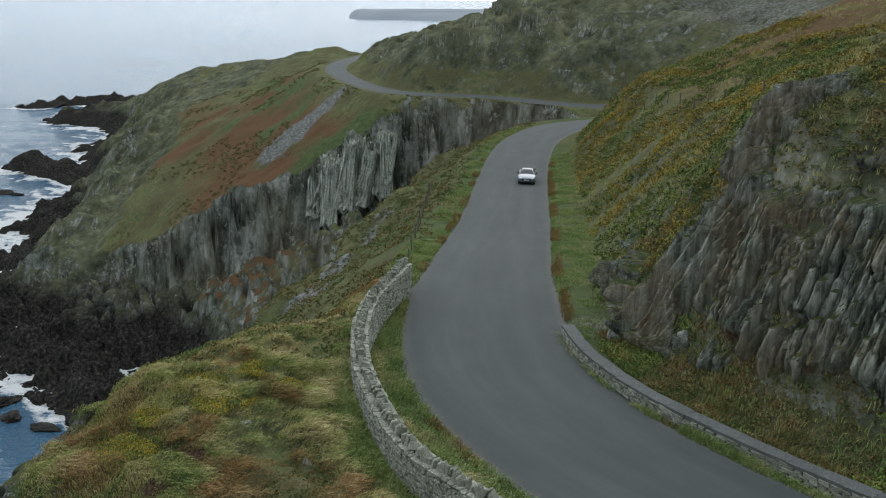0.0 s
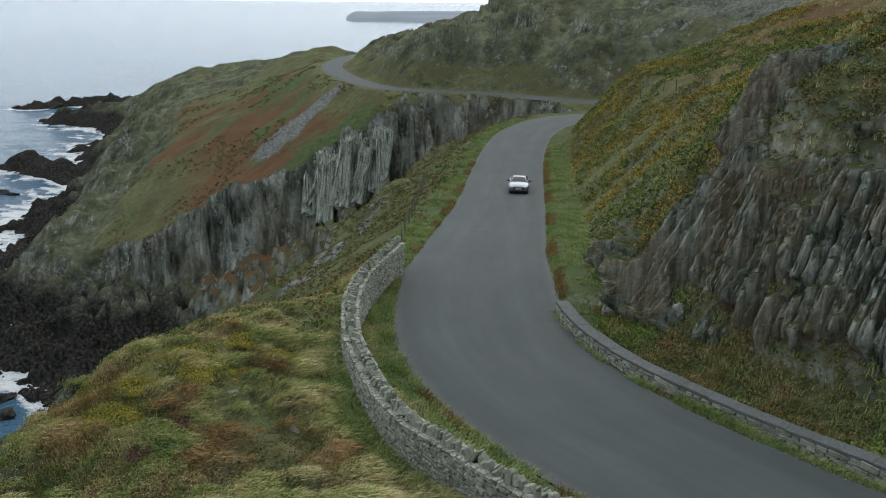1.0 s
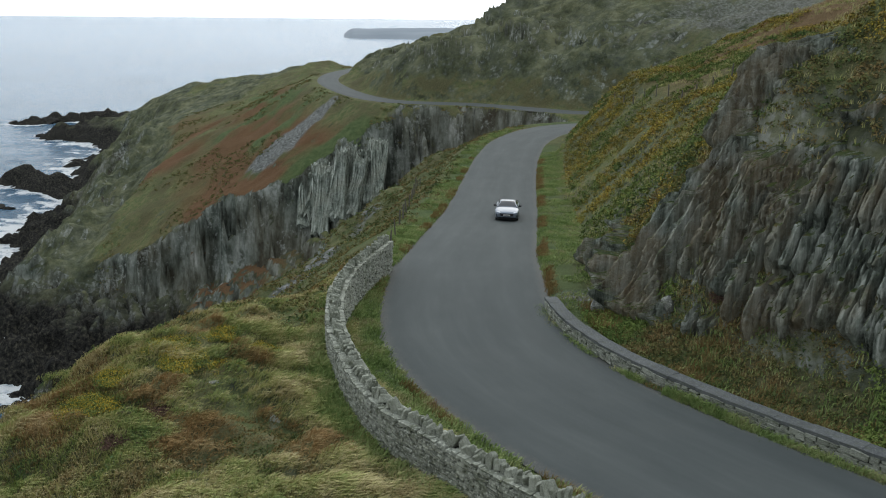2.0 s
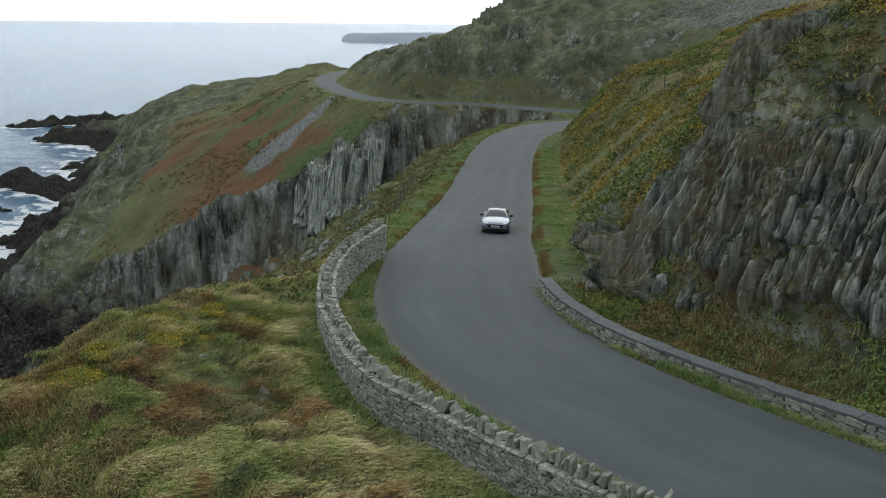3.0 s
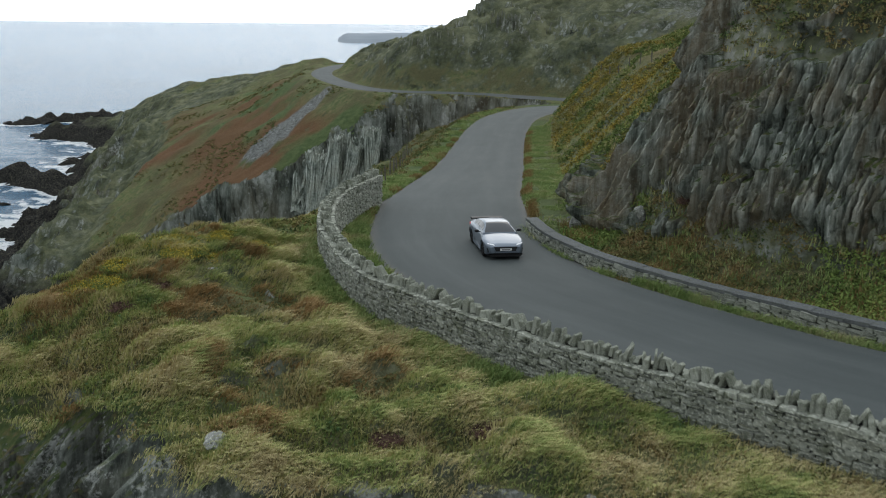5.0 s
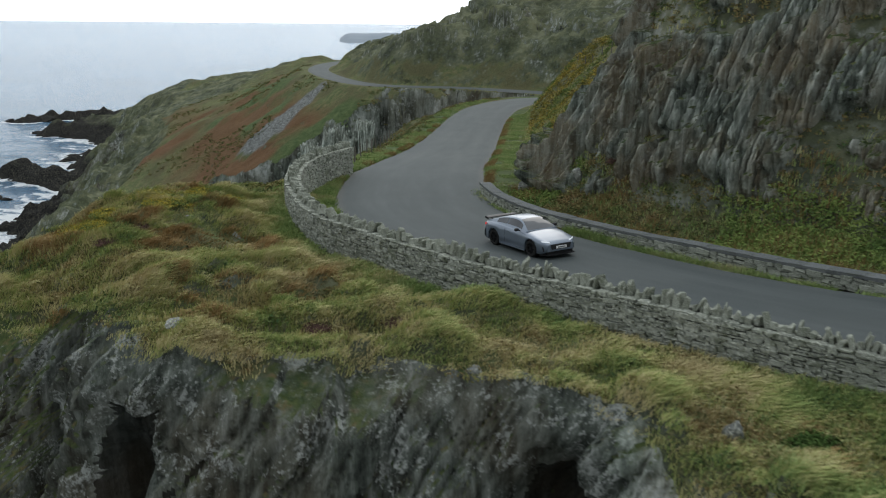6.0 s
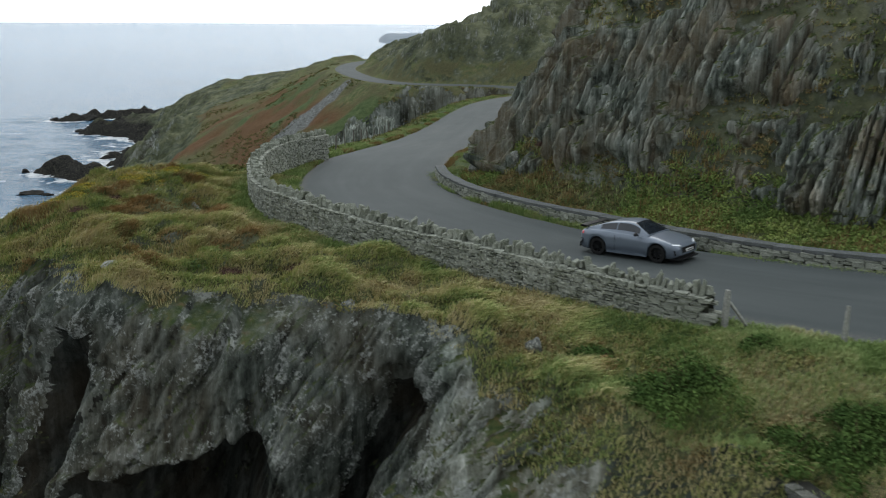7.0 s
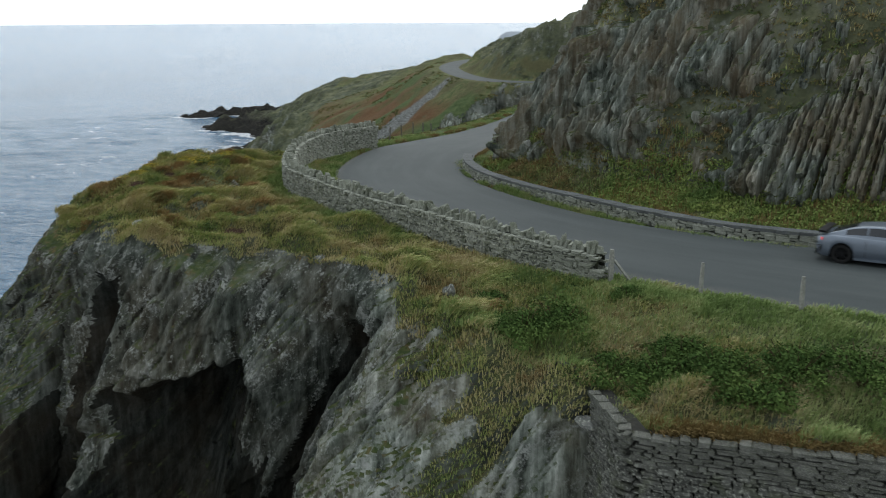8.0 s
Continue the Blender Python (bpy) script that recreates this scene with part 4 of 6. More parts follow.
def rough_slab(rng):
    bm = bmesh.new()
    bmesh.ops.create_cube(bm, size=1)
    for vert in bm.verts:
        vert.co += Vector((rng.uniform(-0.012, 0.0), rng.uniform(-0.03, 0.03), rng.uniform(-0.06, 0.06)))
    bmesh.ops.bevel(bm, geom=bm.edges[:], offset=0.03, segments=2, affect="EDGES")
    me = bpy.data.meshes.new("coping_slab")
    bm.to_mesh(me)
    bm.free()
    me.materials.append(MAT["slab"])
    return me


def build_retaining_wall():
    rng = random.Random(21)
    line = spline([(14.75, 3.6, -6.1), (15.15, 2.5, -6.1), (15.55, 1.45, -6.1), (15.75, 1.33, -6.1), (20, 0.6, -5.85), (26, -0.7, -5.6), (36, -3.4, -5.4)], 0.3)
    left, s = lefts(line), along(line)
    wall = new("retaining_wall")
    tagged(wall, "tall dark dry-stone retaining wall under the turf", "wall")
    core("core", line, left, 0.22, 5.92, wall, MAT["dark_joint"])
    variants = [rough_box(rng, "stone", MAT["dark_stone"]) for _ in range(8)]
    items = stone_courses(line, left, s, -0.25, 6.0, 64, rng, variants, (0.14, 0.55), 0.3)
    top = [i for i in items if i[2].translation.z > -3.4 and i[0] < 12]
    top.sort(key=lambda i: -i[2].translation.z)
    chosen = set(id(i) for i in top[:280])
    for i in items:
        if id(i) in chosen:
            ob = new("stone", i[1])
            ob.parent, ob.matrix_basis = wall, i[2]
    verts, faces = join_meshes([(i[1], i[2]) for i in items if id(i) not in chosen])
    stuff("stone_courses", verts, faces, MAT["dark_stone"], wall)
    return wall


MAT["dark_joint"] = mat_stone("dark_joint", (0.02, 0.021, 0.018), (0.04, 0.04, 0.035), 0.0)
MAT["dark_stone"] = mat_stone("dark_wall_stone", (0.035, 0.037, 0.032), (0.13, 0.132, 0.118), 0.5)
build_stone_wall()
build_kerb_wall()
build_retaining_wall()


# ---- plants ----
def mat_leaf(name, tones, rough=0.8):
    """Leaves and blades that vary from one to the next."""
    m, n, l, b = shader(name, 0.95, spec=0.04)
    geo = n.new("ShaderNodeNewGeometry")
    patch = noise_tex(n, l, 0.55, 4, 0.62)
    mix = maths(n, l, "ADD", maths(n, l, "MULTIPLY", geo.outputs["Random Per Island"], 0.34), maths(n, l, "MULTIPLY", maths(n, l, "SUBTRACT", patch, 0.32), 1.75))
    stops = [(0.15 + 0.7 * i / (len(tones) - 1), c) for i, c in enumerate(tones)]
    l.new(ramp(n, l, mix, stops), b.inputs["Base Color"])
    return m


MAT["grass"] = mat_leaf("rough_grass", [(0.14, 0.20, 0.066), (0.26, 0.305, 0.105), (0.38, 0.36, 0.155), (0.46, 0.40, 0.22), (0.33, 0.27, 0.14)])
MAT["rust"] = mat_leaf("rusty_sedge", [(0.14, 0.12, 0.05), (0.24, 0.17, 0.075), (0.30, 0.19, 0.085), (0.38, 0.30, 0.16)])
MAT["verge"] = mat_leaf("verge_grass", [(0.125, 0.185, 0.06), (0.20, 0.275, 0.098), (0.285, 0.335, 0.14), (0.33, 0.30, 0.165)])
MAT["dry"] = mat_leaf("dry_grass", [(0.140, 0.105, 0.042), (0.238, 0.175, 0.077), (0.210, 0.126, 0.056)])
MAT["bracken"] = mat_leaf("bracken", [(0.050, 0.088, 0.036), (0.092, 0.110, 0.041), (0.151, 0.122, 0.052), (0.175, 0.122, 0.058)])
MAT["gorse"] = mat_leaf("gorse_leaf", [(0.055, 0.092, 0.031), (0.106, 0.141, 0.043), (0.177, 0.174, 0.052)])
MAT["olive"] = mat_leaf("golden_gorse", [(0.07, 0.08, 0.024), (0.14, 0.13, 0.035), (0.22, 0.175, 0.045), (0.17, 0.105, 0.04)])
MAT["flower"] = mat_leaf("gorse_flower", [(0.247, 0.200, 0.032), (0.399, 0.298, 0.043), (0.508, 0.357, 0.053)])
MAT["bush"] = mat_leaf("bush_leaf", [(0.028, 0.056, 0.016), (0.058, 0.098, 0.027), (0.10, 0.15, 0.042)])
MAT["bramble"] = mat_leaf("bramble_leaf", [(0.071, 0.115, 0.035), (0.142, 0.193, 0.055), (0.215, 0.251, 0.075)])
MAT["heather"] = mat_leaf("heather", [(0.05, 0.036, 0.026), (0.09, 0.055, 0.045), (0.12, 0.075, 0.06)])
MAT["twig"] = mat_leaf("dry_twig", [(0.05, 0.035, 0.022), (0.09, 0.06, 0.04)])

RNG = np.random.default_rng(12)


def blades(x, y, z, high, wide, count, spread, lean=(0.35, -0.15)):
    """Tufts of bent grass blades: two quads and a tip each."""
    n = len(x) * count
    k = np.repeat(np.arange(len(x)), count)
    ang = RNG.uniform(0, 2 * np.pi, n)
    rad = np.sqrt(RNG.uniform(0, 1, n)) * spread[k] if np.ndim(spread) else np.sqrt(RNG.uniform(0, 1, n)) * spread
    bx, by, bz = x[k] + rad * np.cos(ang), y[k] + rad * np.sin(ang), z[k] - 0.04
    h = high[k] * RNG.uniform(0.55, 1.15, n)
    out = RNG.uniform(0.15, 0.75, n)
    dx, dy = np.cos(ang) * out + lean[0], np.sin(ang) * out + lean[1]
    side = RNG.uniform(0, np.pi, n)
    sx, sy = np.cos(side) * wide, np.sin(side) * wide
    p0 = np.stack((bx - sx, by - sy, bz), 1)
    p1 = np.stack((bx + sx, by + sy, bz), 1)
    m = np.stack((bx + dx * h * 0.35, by + dy * h * 0.35, bz + h * 0.7), 1)
    sw = np.stack((sx, sy, sx * 0), 1) * 0.7
    p2, p3 = m + sw, m - sw
    p4 = np.stack((bx + dx * h * 0.95, by + dy * h * 0.95, bz + h * 0.95), 1)
    verts = np.stack((p0, p1, p2, p3, p4), 1).reshape(-1, 3)
    b = np.arange(n)[:, None] * 5
    faces = (b + np.array([0, 1, 2, 3])).tolist() + (b + np.array([3, 2, 4])).tolist()
    return verts, faces


def leaves(x, y, z, radius, count, size, flat=0.7, shell=0.55):
    """Clumps of small leaves in uneven domes."""
    n = len(x) * count
    k = np.repeat(np.arange(len(x)), count)
    d = RNG.normal(size=(n, 3))
    d[:, 2] = np.abs(d[:, 2])
    d /= np.linalg.norm(d, axis=1)[:, None]
    r = radius[k] * RNG.uniform(shell, 1.08, n) * (0.75 + 0.5 * vnoise(d[:, 0] * 2 + k * 3.1, d[:, 1] * 2, d[:, 2] * 2))
    c = np.stack((x[k] + d[:, 0] * r, y[k] + d[:, 1] * r, z[k] + d[:, 2] * r * flat), 1)
    nrm = d + RNG.normal(size=(n, 3)) * 0.6
    nrm /= np.linalg.norm(nrm, axis=1)[:, None]
    t = np.cross(nrm, RNG.normal(size=(n, 3)))
    t /= np.linalg.norm(t, axis=1)[:, None]
    w = np.cross(nrm, t)
    sz = (size[k] if np.ndim(size) else size) * RNG.uniform(0.6, 1.4, n)
    t, w = t * sz[:, None], w * (sz * 0.5)[:, None]
    verts = np.stack((c - t, c + w, c + t, c - w), 1).reshape(-1, 3)
    return verts, np.arange(n * 4).reshape(-1, 4)


def near_walls(x, y, gap=0.45):
    a = nearest(spline(WALL, 2.0), x, y)[0]
    b = nearest(spline(KERB, 2.0), x, y)[0]
    return (a < gap) | (b < gap)


def scatter(n, x0, x1, y0, y1, keep):
    """Random places on the ground within a box for which keep(off, sea, out, ry, x, y, z) holds."""
    x, y = RNG.uniform(x0, x1, n), RNG.uniform(y0, y1, n)
    z, off, sea, out, ry, s = ground_height(x, y)
    top = (out > -5.0) & (out < 0.5) & (y < 33) & (x < 19)
    z = np.where(top, EDGE_TOP(x, y) + 0.03, z)
    m = keep(off, sea, out, ry, x, y, z) & (off > 0.25) & ~near_walls(x, y)
    return x[m], y[m], z[m]


def strip(n, y0, y1, o0, o1, inland):
    """Random places along the road's side, o0 to o1 from its edge."""
    line = ROAD_LINE[(ROAD_LINE[:, 1] > y0) & (ROAD_LINE[:, 1] < y1)]
    left, s = lefts(line), along(line)
    at, o = RNG.uniform(0, s[-1], n), RNG.uniform(o0, o1, n)
    side = (-1 if inland else 1) * (np.interp(at, s, line[:, 3]) + o)
    x = np.interp(at, s, line[:, 0]) + np.interp(at, s, left[:, 0]) * side
    y = np.interp(at, s, line[:, 1]) + np.interp(at, s, left[:, 1]) * side
    m = ~near_walls(x, y, 0.4)
    x, y = x[m], y[m]
    z, off, *_ = ground_height(x, y)
    m = off > 0.22
    return x[m], y[m], z[m]


def plant_verges():
    lab = "bright green grass along the road's edge"
    for y0, y1, o0, o1, inland, n, h in ((26, 60, 0.3, 2.4, False, 5000, 0.2), (60, 128, 0.3, 2.2, False, 2600, 0.22), (38, 105, 0.3, 3.0, True, 7000, 0.16), (4, 38, 1.3, 5.0, True, 2600, 0.28), (8, 26, 0.3, 2.0, False, 2400, 0.2)):
        x, y, z = strip(n, y0, y1, o0, o1, inland)
        k = vnoise(x * 0.5, y * 0.5, 83.0) > 0.25
        v, f = blades(x[k], y[k], z[k], h * (0.5 + vnoise(x[k] * 0.8, y[k] * 0.8, 5.0)), 0.019, 7, 0.22)
        stuff("verge_grass", v, f, MAT["verge"], None, lab, "grass")
    # rust-brown fringe where grass meets asphalt
    for inland in (False, True):
        x, y, z = strip(2600, 14, 100, 0.22, 0.7, inland)
        k = vnoise(x * 0.35, y * 0.35, 91.0) > 0.48
        v, f = blades(x[k], y[k], z[k], 0.14 + 0.16 * RNG.uniform(0, 1, k.sum()), 0.012, 10, 0.18)
        stuff("dry_grass", v, f, MAT["dry"], None, "dry russet grass fringing the asphalt", "grass")
    x, y, z = strip(10000, 3, 38, 1.3, 4.2, True)
    k = vnoise(x * 0.3, y * 0.3, 95.0) > 0.47
    v, f = leaves(x[k], y[k], z[k], RNG.uniform(0.14, 0.4, k.sum()), 15, 0.06, 0.9)
    stuff("bramble", v, f, MAT["bramble"], None, "green bramble and fern at the foot of the rock", "bramble")
    x, y, z = strip(3500, 3, 40, 1.3, 5.0, True)
    k = vnoise(x * 0.4, y * 0.4, 97.0) > 0.52
    v, f = blades(x[k], y[k], z[k], RNG.uniform(0.2, 0.5, k.sum()), 0.013, 12, 0.22)
    stuff("tawny_grass", v, f, MAT["dry"], None, "tall tawny grass on the bank under the rock", "grass")
    x, y, z = strip(3800, 3, 38, 1.4, 4.4, True)
    k = vnoise(x * 0.3, y * 0.3, 95.0) < 0.44
    v, f = leaves(x[k], y[k], z[k], RNG.uniform(0.14, 0.38, k.sum()), 24, 0.05, 0.8)
    stuff("dead_fern", v, f, MAT["bracken"], None, "tawny dying fern on the bank under the rock", "fern")


def plant_grass():
    lab = "long wind-bent grass, green and straw-coloured, on the headland"
    def turf_only(off, sea, out, ry, x, y, z):
        return sea & (out < 0.3) & (off > 1.6) & (x < 11.5) & (RNG.uniform(0, 1, len(x)) < 0.25 + 1.1 * tussock(x, y))
    x, y, z = scatter(95000, -18, 14, 6, 50, turf_only)
    h = 0.08 + 0.26 * tussock(x, y) * (0.5 + vnoise(x * 0.4, y * 0.4, 9.0))
    rust = vnoise(x * 0.33, y * 0.33, 33.0) + 0.25 * vnoise(x * 1.3, y * 1.3, 34.0) > 0.9
    v, f = blades(x[rust], y[rust], z[rust], h[rust], 0.012, 11, 0.24, (1.15, -0.55))
    stuff("rusty_grass", v, f, MAT["rust"], None, "rust-brown dying grass and sedge in patches on the headland", "grass")
    x, y, z, h = x[~rust], y[~rust], z[~rust], h[~rust]
    v, f = blades(x, y, z, h, 0.012, 11, 0.24, (1.15, -0.55))
    stuff("grass", v, f, MAT["grass"], None, lab, "grass")
    x, y, z = scatter(16000, 10, 34, -1, 12, lambda off, sea, out, ry, x, y, z: sea & (off > 0.6) & (out < 0.25) & (vnoise(x * 0.5, y * 0.5, 71.0) > 0.3))
    v, f = blades(x, y, z, 0.12 + 0.22 * vnoise(x * 0.8, y * 0.8, 5.0), 0.012, 10, 0.2)
    stuff("lush_grass", v, f, MAT["verge"], None, "lush green grass between the road and the retaining wall", "grass")


def plant_heath():
    # low bracken and heath on the falling slope past the bend
    x, y, z = scatter(9000, -18, 14, 34, 140, lambda off, sea, out, ry, x, y, z: sea & (off > 1.4) & (out < 2.0) & (vnoise(x * 0.3, y * 0.3, 4.0) > 0.25))
    v, f = leaves(x, y, z - 0.05, RNG.uniform(0.2, 0.5, len(x)), 20, 0.09, 0.7)
    stuff("bracken", v, f, MAT["bracken"], None, "green and rusty bracken and heath on the seaward slope", "bracken")
    # low heath cushions on the headland
    x, y, z = scatter(6000, -17, 14, 9, 34, lambda off, sea, out, ry, x, y, z: sea & (out < 0.2) & (off > 2.6) & (vnoise(x * 0.3, y * 0.3, 14.0) > 0.47))
    v, f = leaves(x, y, z - 0.08, RNG.uniform(0.2, 0.45, len(x)), 36, 0.05, 0.5)
    stuff("heath", v, f, MAT["bracken"], None, "low brown heath cushions among the grass", "heath")
    # the inland slope: gorse and grass over the rock
    x, y, z = scatter(26000, 8, 40, 14, 120, lambda off, sea, out, ry, x, y, z: ~sea & (off > 3.2) & (z < 24) & ((off > 11) | (y > 41)) & (vnoise(x * 0.35, y * 0.35, 24.0) > 0.25))
    r = RNG.uniform(0.2, 0.55, len(x))
    gold = vnoise(x * 0.16, y * 0.16, 31.0) + 0.3 * vnoise(x * 0.7, y * 0.7, 32.0) > 0.62
    v, f = leaves(x[~gold], y[~gold], z[~gold] - 0.05, r[~gold], 15, 0.095, 0.8)
    stuff("gorse_scrub", v, f, MAT["gorse"], None, "low dark gorse scrub covering the hillside", "gorse")
    v, f = leaves(x[gold], y[gold], z[gold] - 0.05, r[gold], 15, 0.095, 0.8)
    stuff("golden_gorse", v, f, MAT["olive"], None, "olive-gold gorse going over on the hillside", "gorse")
    m = gold & (vnoise(x * 0.5, y * 0.5, 35.0) > 0.6)
    v, f = leaves(x[m], y[m], z[m] + 0.02, r[m] * 1.02, 14, 0.04, 0.82, 0.8)
    stuff("gorse_flower", v, f, MAT["flower"], None, "yellow gorse blossom on the hillside", "gorse")
    x, y, z = scatter(9000, 9, 45, 10, 120, lambda off, sea, out, ry, x, y, z: ~sea & (off > 2.6) & (z < 24) & (vnoise(x * 0.5, y * 0.5, 44.0) > 0.35))
    v, f = blades(x, y, z + 0.1, 0.18 + 0.2 * RNG.uniform(0, 1, len(x)), 0.014, 10, 0.25)
    stuff("hill_grass", v, f, MAT["grass"], None, "tussocks of tawny grass on the rocky slope", "grass")
    # plants holding on in the cut rock
    x, y, z = scatter(16000, 8, 42, 8, 48, lambda off, sea, out, ry, x, y, z: ~sea & (off > 3.6) & (off < 13) & (rock_cover(x, y, z) < -0.12))
    v, f = leaves(x, y, z + 0.05, RNG.uniform(0.15, 0.4, len(x)), 30, 0.06, 0.8)
    stuff("ledge_heath", v, f, MAT["bracken"], None, "tawny heath and fern holding on in the rock face", "heath")
    # turf that holds between the slabs of the sea cliff
    me = sea_cliff.data
    mid, kind = np.empty(len(me.polygons) * 3), np.empty(len(me.polygons), np.int32)
    me.polygons.foreach_get("center", mid)
    me.polygons.foreach_get("material_index", kind)
    mid = mid.reshape(-1, 3)[kind == 1]
    mid = mid[RNG.choice(len(mid), min(15000, len(mid)), replace=False)]
    v, f = blades(mid[:, 0], mid[:, 1], mid[:, 2], RNG.uniform(0.1, 0.3, len(mid)), 0.016, 6, 0.2, (0.3, -0.5))
    stuff("cliff_grass", v, f, MAT["grass"], None, "grass holding on at the brow of the sea cliff", "grass")
    pick = mid[vnoise(mid[:, 0] * 0.6, mid[:, 1] * 0.6, 5.0) > 0.5][:2200]
    v, f = leaves(pick[:, 0], pick[:, 1], pick[:, 2], RNG.uniform(0.1, 0.25, len(pick)), 26, 0.04, 0.6)
    stuff("cliff_heath", v, f, MAT["bracken"], None, "brown heath at the brow of the sea cliff", "heath")
    # cover on the far slopes
    x, y, z = scatter(14000, -90, 60, 160, 330, lambda off, sea, out, ry, x, y, z: (out < -1) & (off > 1.5) & sea & (vnoise(x * 0.1, y * 0.1, 61.0) > 0.6))
    v, f = leaves(x, y, z - 0.1, RNG.uniform(0.3, 0.9, len(x)), 26, 0.15, 0.5)
    stuff("far_scrub", v, f, MAT["bracken"], None, "dark scrub and bracken on the far headland", "scrub")


def bush(name, label, x, y, radius, high, leaf, foliage, blossom=None, seed=0):
    """One bush: a few twigs and a dome of leaves, perhaps in flower."""
    z = float(EDGE_TOP(np.array([x]), np.array([y]))[0]) if y < 33 and nearest(EDGE_LINE, np.array([x]), np.array([y]))[0][0] < 4 else float(ground_height(np.array([x]), np.array([y]))[0][0])
    root = new(name)
    root.location = (x, y, z - 0.05)
    tagged(root, label, "bush")
    bm = bmesh.new()
    rng = random.Random(seed)
    for _ in range(9):
        a, o = rng.uniform(0, 6.28), rng.uniform(0.3, 0.8) * radius
        m = look((0, 0, 0), (math.cos(a) * o, math.sin(a) * o, high * 0.8)) @ pose(0, 0, -0.45 * math.hypot(o, high * 0.8))
        bmesh.ops.create_cone(bm, segments=5, radius1=0.008, radius2=0.022, depth=0.9 * math.hypot(o, high * 0.8), matrix=m)
    part("stem", bm, MAT["twig"], root)
    kx, ky = RNG.normal(0, radius * 0.42, 16), RNG.normal(0, radius * 0.42, 16)
    kz = high * 0.35 * np.exp(-(kx ** 2 + ky ** 2) / radius ** 2)
    v, f = leaves(kx, ky, kz, RNG.uniform(0.3, 0.55, 16) * radius, 220, leaf * 0.85, high / radius * 0.95, 0.3)
    ob = stuff("foliage", v, f, MAT[foliage], root)
    if blossom:
        v, f = leaves(kx, ky, kz + 0.03, RNG.uniform(0.35, 0.56, 16) * radius, 150, leaf * 0.44, high / radius * 0.98, 0.8)
        stuff("blossom", v, f, MAT[blossom], root)
    return root


def plant_bushes():
    green, gorse = "dark green rounded bush in the turf above the wall", "gorse bush with yellow blossom on the headland turf"
    for i, (x, y, r, h) in enumerate([(13.5, 7.0, 1.2, 0.95), (12.5, 6.2, 0.9, 0.7), (15.5, 8.7, 0.45, 0.35), (16.3, 4.2, 1.2, 0.8), (17.7, 3.8, 1.3, 0.9), (14.9, 4.6, 0.9, 0.55), (19.4, 4.0, 1.2, 0.9), (20.8, 3.4, 1.3, 1.0), (22.6, 2.8, 1.2, 1.0), (18.6, 2.8, 1.0, 0.6), (24.6, 1.8, 1.3, 0.9), (11.4, 8.6, 0.6, 0.4), (16.9, 5.3, 0.8, 0.5)]):
        bush("bush", green, x, y, r, h * 1.5, 0.055, "bush", None, i)
    for i, (x, y, r, h) in enumerate([(-10.9, 26.9, 1.1, 0.7), (-9.9, 26.3, 0.9, 0.5), (-8.2, 29.0, 1.0, 0.5), (-5.8, 31.0, 0.6, 0.5), (-7.0, 29.6, 0.8, 0.45), (-9.2, 30.8, 0.9, 0.5), (-7.4, 32.4, 0.7, 0.45), (-10.2, 28.6, 0.8, 0.45)]):
        bush("gorse_bush", gorse, x, y, r, h, 0.045, "gorse", "flower", 40 + i)
    for i, (x, y, r) in enumerate([(-8.0, 26.0, 0.6), (-8.6, 24.2, 0.7), (2.6, 15.2, 0.5), (0.2, 15.0, 0.45)]):
        bush("heather_clump", "low rusty purple heather clump in the grass", x, y, r, 0.3, 0.035, "heather", None, 60 + i)
    bush("heather_clump", "purple heather growing on the rock ledge", 12.3, 32.4, 0.6, 0.4, 0.035, "heather", None, 70)


def plant_wall_foot():
    """Rank grass against the foot of the low wall and of the tall one."""
    for pts, o, n, h in ((KERB, -0.42, 9000, 0.4), (WALL, 0.5, 1500, 0.22), (WALL, -0.5, 5000, 0.28)):
        line = spline(pts, 0.4)
        left, s = lefts(line), along(line)
        at = RNG.uniform(0, s[-1], n)
        keep = vnoise(at * 0.6, o, 2.0) > 0.27
        at = at[keep]
        side = o + np.sign(o) * np.abs(RNG.normal(0, 0.16 if n != 5000 else 0.4, len(at)))
        x = np.interp(at, s, line[:, 0]) + np.interp(at, s, left[:, 0]) * side
        y = np.interp(at, s, line[:, 1]) + np.interp(at, s, left[:, 1]) * side
        z = ground_height(x, y)[0]
        v, f = blades(x, y, z, h * RNG.uniform(0.5, 1.2, len(x)), 0.017, 6, 0.14)
        stuff("wall_grass", v, f, MAT["verge"], None, "rank green grass at the foot of the stone wall", "grass")


def plant_wall_top():
    """Dry grass hanging over the top of the retaining wall."""
    x = RNG.uniform(15.9, 34, 1500)
    y = np.interp(x, (15.75, 20, 26, 36), (1.33, 0.6, -0.7, -3.4)) + np.abs(RNG.normal(0.15, 0.3, len(x)))
    z = np.interp(x, (15.75, 20, 26, 36), (-0.2, 0.0, 0.25, 0.4))
    v, f = blades(x, y, z, RNG.uniform(0.15, 0.4, len(x)), 0.012, 12, 0.2, (0.1, -0.8))
    stuff("overhanging_grass", v, f, MAT["dry"], None, "dry grass hanging over the retaining wall", "grass")


plant_grass()
plant_wall_top()
plant_verges()
plant_wall_foot()
plant_heath()
plant_bushes()


# ---- fences, posts, boulders ----
def mat_plain(name, a, b_, scale=20, rough=0.85, metal=0.0, spec=0.1):
    m, n, l, b = shader(name, rough, metal, spec)
    l.new(ramp(n, l, noise_tex(n, l, scale, 4), [(0.3, a), (0.7, b_)]), b.inputs["Base Color"])
    return m


